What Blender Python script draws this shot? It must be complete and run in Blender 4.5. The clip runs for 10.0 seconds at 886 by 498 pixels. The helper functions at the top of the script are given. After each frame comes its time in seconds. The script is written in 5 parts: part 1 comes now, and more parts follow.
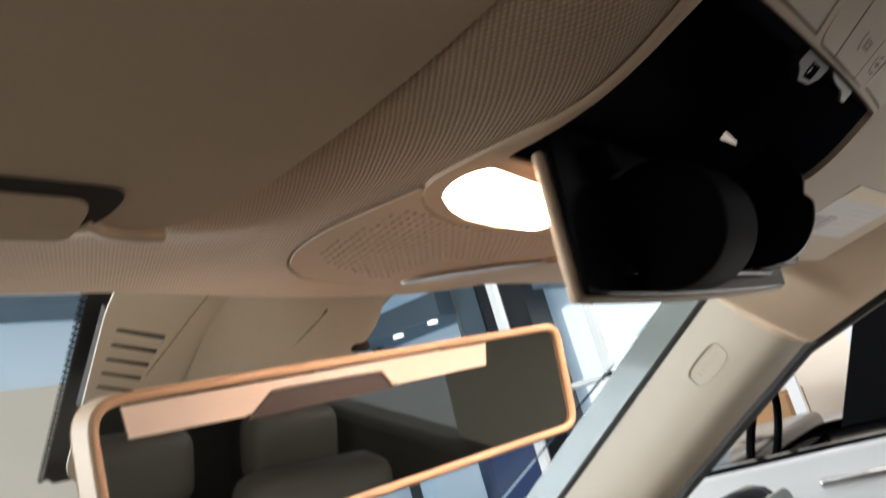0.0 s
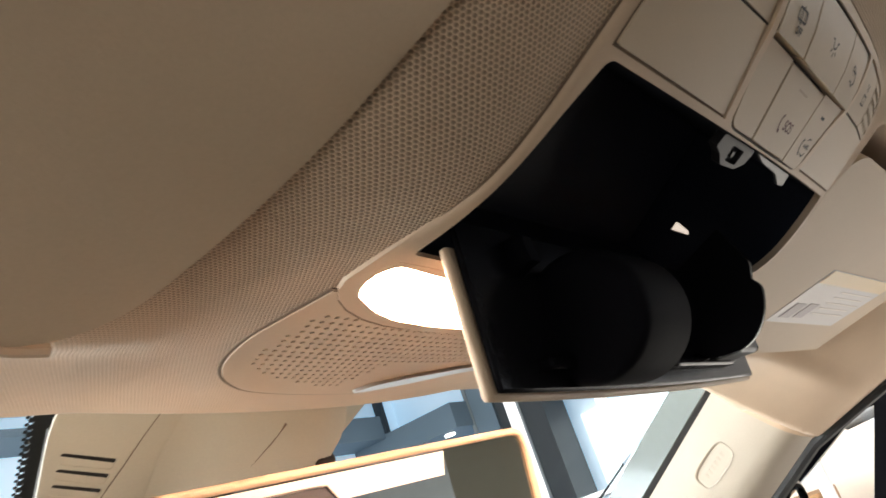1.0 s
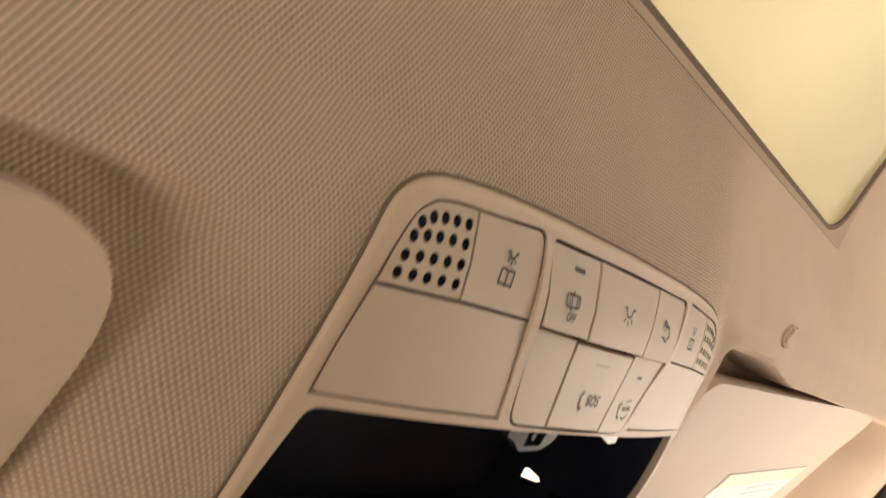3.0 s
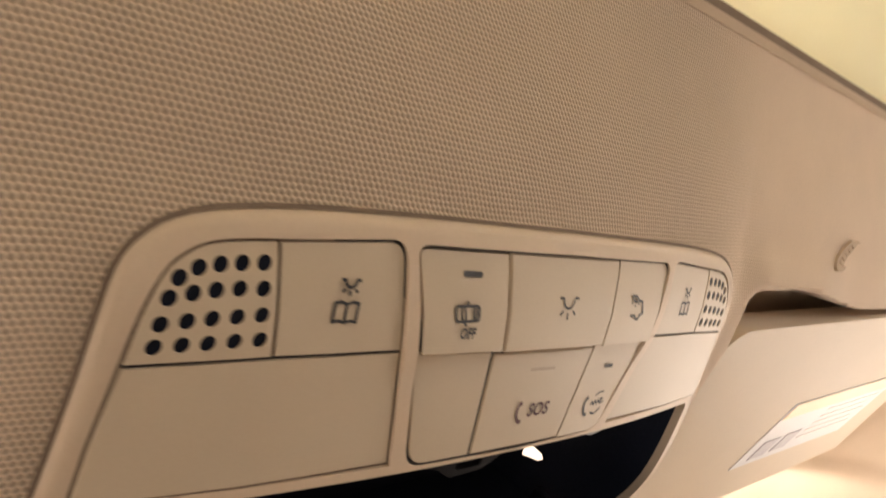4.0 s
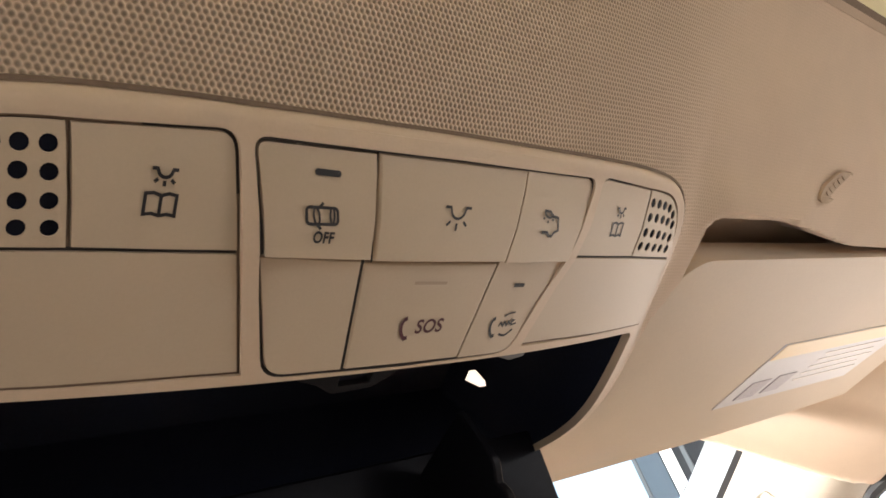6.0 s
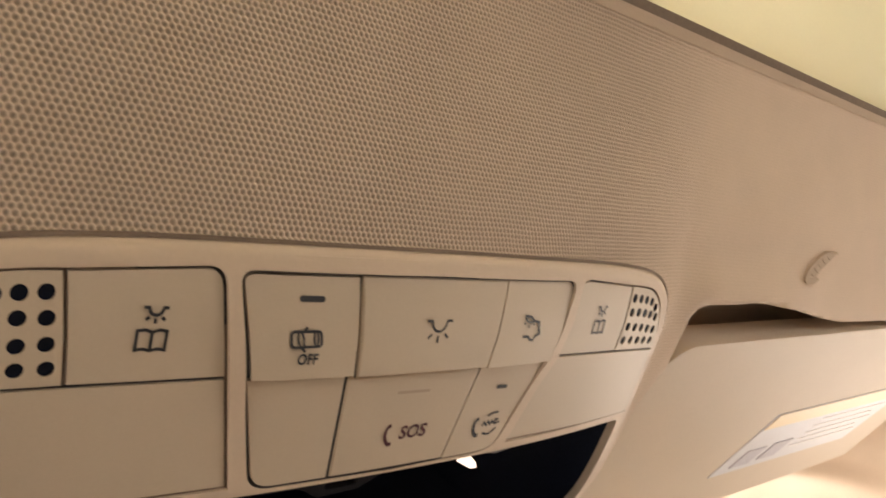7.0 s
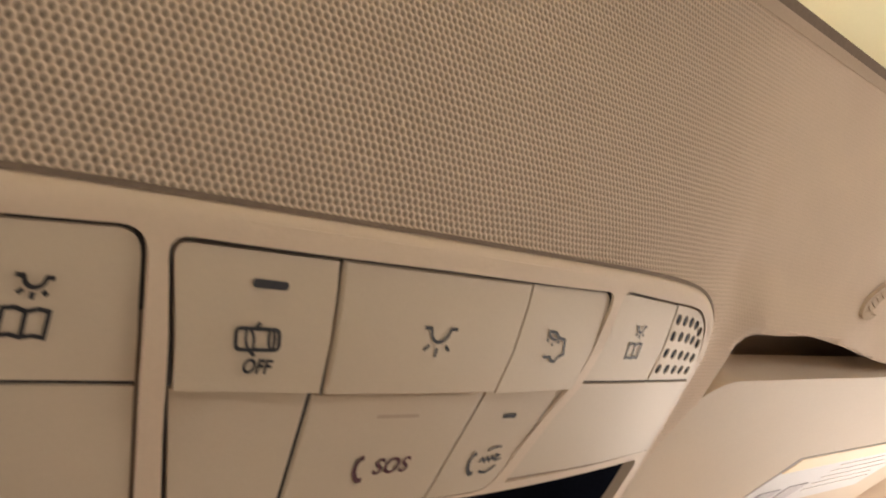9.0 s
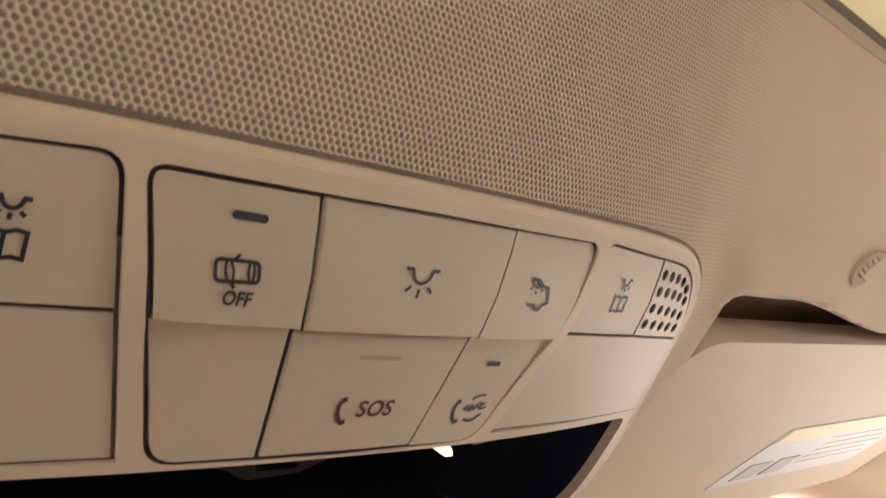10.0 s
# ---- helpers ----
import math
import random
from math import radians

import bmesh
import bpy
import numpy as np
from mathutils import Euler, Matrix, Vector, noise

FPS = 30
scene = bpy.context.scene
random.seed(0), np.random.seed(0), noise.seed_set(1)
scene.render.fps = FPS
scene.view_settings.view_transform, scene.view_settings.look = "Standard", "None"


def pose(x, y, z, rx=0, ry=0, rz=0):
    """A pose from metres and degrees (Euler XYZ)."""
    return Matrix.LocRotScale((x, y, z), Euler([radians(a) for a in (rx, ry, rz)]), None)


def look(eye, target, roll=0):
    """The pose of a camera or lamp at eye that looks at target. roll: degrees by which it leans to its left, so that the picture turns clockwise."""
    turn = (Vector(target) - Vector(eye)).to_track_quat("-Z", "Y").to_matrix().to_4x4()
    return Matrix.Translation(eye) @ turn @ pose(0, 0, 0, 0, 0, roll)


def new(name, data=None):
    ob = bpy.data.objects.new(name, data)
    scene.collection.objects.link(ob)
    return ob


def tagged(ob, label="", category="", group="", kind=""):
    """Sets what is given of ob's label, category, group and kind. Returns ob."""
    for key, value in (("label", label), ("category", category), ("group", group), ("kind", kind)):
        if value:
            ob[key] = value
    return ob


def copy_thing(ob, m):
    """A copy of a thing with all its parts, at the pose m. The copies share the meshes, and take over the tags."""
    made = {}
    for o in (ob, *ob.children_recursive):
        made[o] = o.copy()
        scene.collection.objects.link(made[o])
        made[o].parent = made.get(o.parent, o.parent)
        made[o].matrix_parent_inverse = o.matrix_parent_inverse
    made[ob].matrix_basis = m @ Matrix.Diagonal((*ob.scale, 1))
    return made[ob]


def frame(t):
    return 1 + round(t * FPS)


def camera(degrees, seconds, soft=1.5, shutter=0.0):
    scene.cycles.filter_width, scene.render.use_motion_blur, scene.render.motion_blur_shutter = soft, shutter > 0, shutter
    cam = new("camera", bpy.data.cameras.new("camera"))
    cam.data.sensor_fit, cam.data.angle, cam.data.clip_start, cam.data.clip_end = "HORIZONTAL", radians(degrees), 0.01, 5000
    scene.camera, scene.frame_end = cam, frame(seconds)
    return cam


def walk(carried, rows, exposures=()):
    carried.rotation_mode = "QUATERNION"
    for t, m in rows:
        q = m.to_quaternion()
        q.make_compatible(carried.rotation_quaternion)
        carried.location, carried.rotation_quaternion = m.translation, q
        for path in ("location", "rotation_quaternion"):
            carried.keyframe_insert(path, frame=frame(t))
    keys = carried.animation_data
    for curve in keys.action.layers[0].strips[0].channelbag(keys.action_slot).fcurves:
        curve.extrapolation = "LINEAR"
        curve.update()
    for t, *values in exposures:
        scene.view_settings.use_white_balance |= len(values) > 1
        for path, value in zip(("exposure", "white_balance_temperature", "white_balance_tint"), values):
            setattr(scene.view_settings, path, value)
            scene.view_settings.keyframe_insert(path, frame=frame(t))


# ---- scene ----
cam = camera(57.24, 10.0, soft=1.6, shutter=0.6)
PATH = [
    (0.0, -0.2694, -0.0006, 1.1624, 103.62, 16.04, -52.40),
    (0.5, -0.2612, -0.0140, 1.1604, 109.44, 18.00, -50.91),
    (1.0, -0.2504, -0.0161, 1.1537, 111.90, 18.44, -50.61),
    (1.5, -0.2366, -0.0192, 1.1508, 112.34, 19.18, -52.58),
    (2.0, -0.2207, -0.0178, 1.1385, 114.33, 20.40, -53.62),
    (2.5, -0.2037, -0.0430, 1.1576, 119.25, 21.63, -53.90),
    (2.7, -0.2106, -0.0509, 1.1680, 121.17, 22.31, -53.87),
    (3.8, -0.1599, -0.0895, 1.1988, 119.83, 24.68, -43.21),
    (4.0, -0.1474, -0.0923, 1.1977, 118.63, 24.39, -41.70),
    (4.5, -0.1317, -0.0968, 1.1986, 116.38, 22.58, -39.59),
    (5.0, -0.1134, -0.1045, 1.1940, 114.78, 21.75, -39.34),
    (5.2, -0.1112, -0.1048, 1.1904, 114.75, 21.75, -39.33),
    (6.3, -0.1149, -0.1012, 1.1845, 115.47, 21.27, -39.29),
    (6.5, -0.1144, -0.1063, 1.1867, 116.24, 21.52, -39.16),
    (7.0, -0.1160, -0.1179, 1.1927, 117.91, 20.96, -38.91),
    (7.5, -0.1203, -0.0903, 1.2003, 119.20, 18.04, -36.82),
    (8.0, -0.1154, -0.0738, 1.2150, 119.84, 15.27, -35.45),
    (8.3, -0.1063, -0.0685, 1.2144, 118.69, 14.54, -38.38),
    (8.5, -0.1050, -0.0824, 1.2146, 118.36, 15.26, -39.58),
    (8.8, -0.0963, -0.0928, 1.2126, 117.12, 15.88, -41.07),
    (9.0, -0.0893, -0.0924, 1.2105, 116.34, 15.92, -41.75),
    (9.5, -0.0862, -0.0957, 1.2060, 115.66, 15.80, -41.89),
    (10.0, -0.0869, -0.0913, 1.2030, 115.48, 15.79, -41.71),
]
walk(cam, [(t, pose(x, y, z, rx, ry, rz)) for t, x, y, z, rx, ry, rz in PATH],
     exposures=[(0.0, -1.55, 6250, 10), (0.4, -1.05, 6350, 10), (0.9, -0.7, 6400, 10), (2.0, -0.5, 6500, 11), (2.6, 0.4, 7200, 16), (4.0, 0.45, 7200, 17), (5.2, 0.3, 6700, 16), (6.5, 0.1, 6650, 16), (7.0, 0.35, 6950, 16), (7.5, 0.4, 7200, 17), (8.0, 0.8, 7150, 17), (8.5, 0.72, 6950, 16), (9.0, 0.33, 6850, 16), (10.0, 0.28, 6650, 16)])

# ---- world and lights ----
world = bpy.data.worlds.new("world")
scene.world = world
world.use_nodes = True
sky = world.node_tree.nodes.new("ShaderNodeTexSky")
sky.sky_type, sky.sun_disc, sky.sun_elevation, sky.sun_rotation = "NISHITA", False, radians(40), radians(30)
world.node_tree.links.new(sky.outputs[0], world.node_tree.nodes["Background"].inputs[0])
world.node_tree.nodes["Background"].inputs[1].default_value = 0.12


def area(name, m, sx, sy, watts, colour):
    lamp = bpy.data.lights.new(name, "AREA")
    lamp.shape, lamp.size, lamp.size_y, lamp.energy, lamp.color = "RECTANGLE", sx, sy, watts, colour
    ob = new(name, lamp)
    ob.matrix_world = m
    return ob


# daylight from the tall showroom windows and the ceiling fittings over the car
area("window_daylight", look((-1.6, 9.7, 2.3), (0.4, 0, 1.2)), 9.6, 3.6, 1700, (0.84, 0.93, 1.0))
area("side_daylight", look((11.6, -3.2, 2.2), (0, 0, 1.2)), 9.0, 3.4, 1200, (0.95, 0.97, 1.0))
# fill lamps added in the openings of the car's side windows
area("side_window_daylight", look((0.84, -0.02, 0.91), (0.12, 0.00, 1.26)), 0.50, 0.26, 3.3, (1.0, 0.91, 0.80))
area("driver_window_daylight", look((-0.84, 0.20, 0.95), (-0.05, 0.04, 1.25)), 0.40, 0.26, 1.1, (1.0, 0.90, 0.78))
# fill lamp added on the left, before a wall without windows
area("left_fill", look((-7.2, 5.0, 1.9), (0, 0, 1.2)), 9.0, 3.0, 1600, (1.0, 0.95, 0.88))
area("hall_ceiling_light", look((4.3, 0.9, 4.4), (4.9, 1.2, 0)), 2.4, 2.4, 700, (1.0, 0.96, 0.90))
area("ceiling_light", look((0.0, -1.2, 4.4), (0, -1.2, 0)), 4.0, 4.0, 160, (1.0, 0.95, 0.84))

# ---- materials ----


def material(name, colour, rough=0.5, metal=0.0, grain=None, amount=0.06, bump=0.0, bump_scale=None, spec=0.5, coat=0.0, wear=0.05, sheen=0.0):
    """Base colour broken at two scales, and fine relief, in metres."""
    m = bpy.data.materials.new(name)
    m.use_nodes = True
    n, link = m.node_tree.nodes, m.node_tree.links
    b = n["Principled BSDF"]
    b.inputs["Roughness"].default_value, b.inputs["Metallic"].default_value = rough, metal
    b.inputs["Specular IOR Level"].default_value, b.inputs["Coat Weight"].default_value = spec, coat
    b.inputs["Sheen Weight"].default_value = sheen
    b.inputs["Base Color"].default_value = (*colour, 1)
    tc = n.new("ShaderNodeTexCoord")
    if grain:
        big, fine = n.new("ShaderNodeTexNoise"), n.new("ShaderNodeTexNoise")
        big.inputs["Scale"].default_value, fine.inputs["Scale"].default_value = 1 / (grain * 40), 1 / grain
        big.inputs["Detail"].default_value = 3
        mix = n.new("ShaderNodeMath")
        mix.operation = "MULTIPLY_ADD"
        mix.inputs[1].default_value = wear / max(amount, 1e-4)
        link.new(tc.outputs["Object"], big.inputs["Vector"])
        link.new(tc.outputs["Object"], fine.inputs["Vector"])
        link.new(big.outputs[0], mix.inputs[0])
        link.new(fine.outputs[0], mix.inputs[2])
        ramp = n.new("ShaderNodeMapRange")
        span = 1 + wear / max(amount, 1e-4)
        ramp.inputs[1].default_value, ramp.inputs[2].default_value = 0.2 * span, 0.8 * span
        ramp.inputs[3].default_value, ramp.inputs[4].default_value = 1 - amount - wear, 1 + amount + wear
        link.new(mix.outputs[0], ramp.inputs[0])
        hsv = n.new("ShaderNodeHueSaturation")
        hsv.inputs["Color"].default_value = (*colour, 1)
        link.new(ramp.outputs[0], hsv.inputs["Value"])
        link.new(hsv.outputs[0], b.inputs["Base Color"])
        if bump:
            bm_node = n.new("ShaderNodeBump")
            bm_node.inputs["Distance"].default_value, bm_node.inputs["Strength"].default_value = bump, 1.0
            rel = fine
            if bump_scale:
                rel = n.new("ShaderNodeTexNoise")
                rel.inputs["Scale"].default_value, rel.inputs["Detail"].default_value = 1 / bump_scale, 4
                link.new(tc.outputs["Object"], rel.inputs["Vector"])
            link.new(rel.outputs[0], bm_node.inputs["Height"])
            link.new(bm_node.outputs[0], b.inputs["Normal"])
    return m


def knit(name, colour, pitch, depth):
    """Warp-knit headliner cloth: staggered dimples of the given pitch."""
    m = material(name, colour, 0.92, 0, 0.0006, 0.05, 0, None, 0.25, 0, 0.04, 0.15)
    n, link = m.node_tree.nodes, m.node_tree.links
    b = n["Principled BSDF"]
    tc = n.new("ShaderNodeTexCoord")
    warp = n.new("ShaderNodeTexNoise")
    warp.inputs["Scale"].default_value = 60
    link.new(tc.outputs["Object"], warp.inputs["Vector"])
    shift = n.new("ShaderNodeVectorMath")
    shift.operation = "MULTIPLY_ADD"
    shift.inputs[1].default_value = (0.0007, 0.0007, 0)
    link.new(warp.outputs["Color"], shift.inputs[0])
    link.new(tc.outputs["UV"], shift.inputs[2])
    dist = []
    for off in (0.0, 0.5):
        mp = n.new("ShaderNodeVectorMath")
        mp.operation = "MULTIPLY_ADD"
        mp.inputs[1].default_value, mp.inputs[2].default_value = (1 / pitch, 1 / (pitch * 1.62), 0), (off, off, 0)
        link.new(shift.outputs[0], mp.inputs[0])
        fr = n.new("ShaderNodeVectorMath")
        fr.operation = "FRACTION"
        link.new(mp.outputs[0], fr.inputs[0])
        sub = n.new("ShaderNodeVectorMath")
        sub.operation = "SUBTRACT"
        sub.inputs[1].default_value = (0.5, 0.5, 0)
        link.new(fr.outputs[0], sub.inputs[0])
        iso = n.new("ShaderNodeVectorMath")
        iso.operation = "MULTIPLY"
        iso.inputs[1].default_value = (1.0, 1.62, 0.0)
        link.new(sub.outputs[0], iso.inputs[0])
        ln = n.new("ShaderNodeVectorMath")
        ln.operation = "LENGTH"
        link.new(iso.outputs[0], ln.inputs[0])
        dist.append(ln)
    low = n.new("ShaderNodeMath")
    low.operation = "MINIMUM"
    link.new(dist[0].outputs["Value"], low.inputs[0])
    link.new(dist[1].outputs["Value"], low.inputs[1])
    rel = n.new("ShaderNodeMapRange")
    rel.interpolation_type = "SMOOTHSTEP"
    rel.inputs[1].default_value, rel.inputs[2].default_value = 0.12, 0.50
    link.new(low.outputs[0], rel.inputs[0])
    bump = n.new("ShaderNodeBump")
    bump.inputs["Distance"].default_value, bump.inputs["Strength"].default_value = depth, 1.0
    link.new(rel.outputs[0], bump.inputs["Height"])
    link.new(bump.outputs[0], b.inputs["Normal"])
    # relief and eye contrast fade by position on the cloth, imitating soft focus
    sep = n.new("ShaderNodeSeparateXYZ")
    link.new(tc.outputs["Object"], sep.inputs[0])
    fades = []
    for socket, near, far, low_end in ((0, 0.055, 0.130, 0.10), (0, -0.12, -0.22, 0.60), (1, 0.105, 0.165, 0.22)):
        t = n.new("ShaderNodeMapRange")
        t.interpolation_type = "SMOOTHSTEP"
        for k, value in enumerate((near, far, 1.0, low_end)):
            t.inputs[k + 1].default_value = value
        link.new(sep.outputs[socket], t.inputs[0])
        fades.append(t)
    knit_show = fades[0]
    for t in fades[1:]:
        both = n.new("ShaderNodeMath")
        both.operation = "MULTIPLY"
        link.new(knit_show.outputs[0], both.inputs[0])
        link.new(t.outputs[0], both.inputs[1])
        knit_show = both
    link.new(knit_show.outputs[0], bump.inputs["Strength"])
    # the eyes of the knit are coloured darker than its threads
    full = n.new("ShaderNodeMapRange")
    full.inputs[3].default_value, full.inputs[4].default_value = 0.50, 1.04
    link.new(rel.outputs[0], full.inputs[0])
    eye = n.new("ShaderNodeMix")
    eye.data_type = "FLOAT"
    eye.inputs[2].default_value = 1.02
    link.new(knit_show.outputs[0], eye.inputs[0])
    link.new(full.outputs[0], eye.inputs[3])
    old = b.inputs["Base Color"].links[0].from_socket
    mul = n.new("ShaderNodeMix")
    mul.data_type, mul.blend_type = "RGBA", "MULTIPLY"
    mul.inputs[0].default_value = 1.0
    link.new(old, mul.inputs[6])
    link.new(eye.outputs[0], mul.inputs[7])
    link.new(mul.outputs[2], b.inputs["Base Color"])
    return m


def glow(name, colour, strength):
    m = bpy.data.materials.new(name)
    m.use_nodes = True
    b = m.node_tree.nodes["Principled BSDF"]
    b.inputs["Base Color"].default_value = (0.8, 0.8, 0.8, 1)
    b.inputs["Emission Color"].default_value, b.inputs["Emission Strength"].default_value = (*colour, 1), strength
    return m


def glass(name, colour, rough=0.0):
    m = bpy.data.materials.new(name)
    m.use_nodes = True
    b = m.node_tree.nodes["Principled BSDF"]
    b.inputs["Base Color"].default_value, b.inputs["Roughness"].default_value = (*colour, 1), rough
    b.inputs["Transmission Weight"].default_value, b.inputs["IOR"].default_value = 1.0, 1.02
    return m


BEIGE = (0.615, 0.468, 0.33)
TRIM = material("beige_soft_plastic", BEIGE, 0.55, 0, 0.0009, 0.025, 0.00003, 0.0006, 0.35, 0, 0.02)
BUTTON = material("beige_button_plastic", (0.545, 0.430, 0.303), 0.5, 0, 0.0007, 0.02, 0.00002, 0.0005, 0.35, 0, 0.02)
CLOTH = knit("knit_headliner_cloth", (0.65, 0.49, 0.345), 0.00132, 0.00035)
FELT = material("plain_headliner_cloth", (0.53, 0.40, 0.285), 0.9, 0, 0.0006, 0.05, 0.00008, 0.0006, 0.25)
VISOR = material("beige_visor_vinyl", (0.58, 0.46, 0.33), 0.6, 0, 0.0012, 0.03, 0.00005, 0.0008, 0.3, 0, 0.03)
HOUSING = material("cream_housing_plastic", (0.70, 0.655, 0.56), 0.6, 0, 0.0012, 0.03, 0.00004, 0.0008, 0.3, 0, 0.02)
# pillar cream darkened to offset the strong lamps that strike it
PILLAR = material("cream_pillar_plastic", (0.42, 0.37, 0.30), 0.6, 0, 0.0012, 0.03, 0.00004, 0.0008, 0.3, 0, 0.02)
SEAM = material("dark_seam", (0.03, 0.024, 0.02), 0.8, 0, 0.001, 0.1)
BLACK = material("black_gloss_plastic", (0.007, 0.007, 0.009), 0.26, 0, 0.003, 0.1, 0.00002, 0.002, 0.05)
MATT = material("black_matt_plastic", (0.013, 0.016, 0.028), 0.5, 0, 0.001, 0.15, 0.00003, 0.0007, 0.10)
RUBBER = material("black_rubber", (0.012, 0.012, 0.012), 0.7, 0, 0.002, 0.2)
CHROME = material("satin_chrome", (0.78, 0.77, 0.75), 0.18, 1.0, 0.004, 0.04)
SATIN = material("satin_silver_metal", (0.52, 0.50, 0.48), 0.28, 0.8, 0.004, 0.05)
INK = material("dark_grey_print", (0.016, 0.014, 0.015), 0.6, 0, 0.0008, 0.15)
RED = material("dark_red_print", (0.075, 0.008, 0.013), 0.6, 0, 0.0008, 0.15)
PALE = material("pale_marker_inlay", (0.42, 0.31, 0.21), 0.5, 0, 0.0008, 0.05)
MIRROR = material("mirror_silver", (0.34, 0.36, 0.34), 0.02, 1.0)
FILM = material("milky_protective_film", (0.93, 0.89, 0.84), 0.27, 0.25, 0.01, 0.02, 0, None, 0.6, 0.0, 0.03)
PAPER = material("white_label_paper", (0.58, 0.55, 0.54), 0.5, 0, 0.002, 0.02)
PRINT = material("faint_label_print", (0.71, 0.655, 0.605), 0.5, 0, 0.001, 0.05)
VALLEY = material("brown_joint_and_shade", (0.20, 0.14, 0.095), 0.9, 0, 0.001, 0.1)
AMBER = material("amber_label_band", (0.74, 0.56, 0.30), 0.5, 0, 0.002, 0.03)
GREY = material("grey_label_print", (0.44, 0.40, 0.42), 0.6, 0, 0.001, 0.2)
DRUM = material("black_satin_plastic", (0.006, 0.006, 0.008), 0.62, 0, 0.003, 0.1, 0.00002, 0.002, 0.02)
LATCH = material("silver_grey_plastic", (0.020, 0.020, 0.022), 0.38, 0.0, 0.001, 0.1, 0, None, 0.06)
TONGUE = material("pale_silver_plastic", (0.13, 0.13, 0.13), 0.35, 0.1, 0.001, 0.06, 0, None, 0.15)
LEATHER = material("brown_grey_leather", (0.16, 0.125, 0.10), 0.5, 0, 0.002, 0.06, 0.0002, 0.004, 0.4)
LENS = glow("lit_lamp_lens", (1.0, 0.61, 0.41), 190.0)
GLOWGAP = glow("glowing_gap", (1.0, 0.84, 0.68), 1.3)
PANE = glass("clear_glass", (0.93, 0.97, 0.96))
BLIND = material("cream_sun_blind", (0.76, 0.73, 0.58), 0.8, 0, 0.001, 0.03, 0, None, 0.2, 0, 0.03)
bl = BLIND.node_tree.nodes["Principled BSDF"]
bl.inputs["Transmission Weight"].default_value = 0.0
tr, ad = BLIND.node_tree.nodes.new("ShaderNodeBsdfTranslucent"), BLIND.node_tree.nodes.new("ShaderNodeMixShader")
tr.inputs[0].default_value = (0.78, 0.75, 0.58, 1)
ad.inputs[0].default_value = 0.48
BLIND.node_tree.links.new(bl.outputs[0], ad.inputs[1])
BLIND.node_tree.links.new(tr.outputs[0], ad.inputs[2])
BLIND.node_tree.links.new(ad.outputs[0], BLIND.node_tree.nodes["Material Output"].inputs[0])

# ---- building helpers; car parts are laid out in the plane of the console: u right, v forward, w up out of the cabin ----
CAR = pose(0, 0, 1.25, -30, 0, 0)


def thing(name, label, category, group="", kind="", m=CAR):
    ob = new(name)
    ob.matrix_world = m
    return tagged(ob, label, category, group, kind)


def part(name, bm, mat, parent, label="", bevel=0.0, angle=35):
    me = bpy.data.meshes.new(name)
    bmesh.ops.recalc_face_normals(bm, faces=bm.faces[:])
    bm.to_mesh(me)
    bm.free()
    me.materials.append(mat)
    me.shade_smooth()
    me.set_sharp_from_angle(angle=radians(angle))
    ob = new(name, me)
    if parent is not None:
        ob.parent = parent
    if label:
        tagged(ob, label)
    if bevel:
        mod = ob.modifiers.new("edge", "BEVEL")
        mod.width, mod.segments, mod.limit_method, mod.angle_limit = bevel, 2, "ANGLE", radians(40)
    return ob


def solo(name, bm, mat, label, category, kind="", group="", m=CAR, bevel=0.0):
    ob = part(name, bm, mat, None, "", bevel)
    ob.matrix_world = m
    return tagged(ob, label, category, group, kind)


def smooth(x):
    x = min(1.0, max(0.0, x))
    return x * x * (3 - 2 * x)


def skin(u, v):
    """Height of the console's visible skin."""
    x = (v - 0.0635) / 0.008
    return -0.002 + 0.0055 * (u / 0.095) ** 2 + 9 * min(v, 0) ** 2 + 0.71 * 0.008 * (x if x > 30 else math.log1p(math.exp(x)))


def rounded(pts, r, seg=5):
    """The outline with its corners rounded: r is one radius, or one for each corner."""
    out, n = [], len(pts)
    rr = r if isinstance(r, (list, tuple)) else [r] * n
    for i in range(n):
        p, a, b = Vector(pts[i]), Vector(pts[i - 1]), Vector(pts[(i + 1) % n])
        if rr[i] <= 0:
            out.append(tuple(p))
            continue
        da, db = (a - p), (b - p)
        k = min(rr[i], 0.48 * da.length, 0.48 * db.length)
        s, e = p + da.normalized() * k, p + db.normalized() * k
        for j in range(seg + 1):
            t = j / seg
            out.append(tuple(s * (1 - t) ** 2 + p * 2 * t * (1 - t) + e * t * t))
    return out


def smoothed(pts, n=3):
    """An open line through the points, rounded between them."""
    p = [Vector(q) for q in pts]
    out = []
    for i in range(len(p) - 1):
        a, b, c, d = p[max(i - 1, 0)], p[i], p[i + 1], p[min(i + 2, len(p) - 1)]
        for j in range(n):
            t = j / n
            out.append(tuple(0.5 * (2 * b + (c - a) * t + (2 * a - 5 * b + 4 * c - d) * t * t + (3 * b - a - 3 * c + d) * t ** 3)))
    return out + [tuple(p[-1])]


def mirrored(pts):
    return [(-x, y) for x, y in reversed(pts)]


def circle(x, y, r, n=12):
    return [(x + r * math.cos(2 * math.pi * i / n), y + r * math.sin(2 * math.pi * i / n)) for i in range(n)]


def sheet(outline, holes=()):
    """A flat face with holes in the plane of the outline."""
    bm = bmesh.new()
    edges = []
    for loop in (outline, *holes):
        vs = [bm.verts.new((x, y, 0)) for x, y in loop]
        edges += [bm.edges.new((vs[i - 1], vs[i])) for i in range(len(vs))]
    bmesh.ops.triangle_fill(bm, use_beauty=True, use_dissolve=False, edges=edges)
    return bm


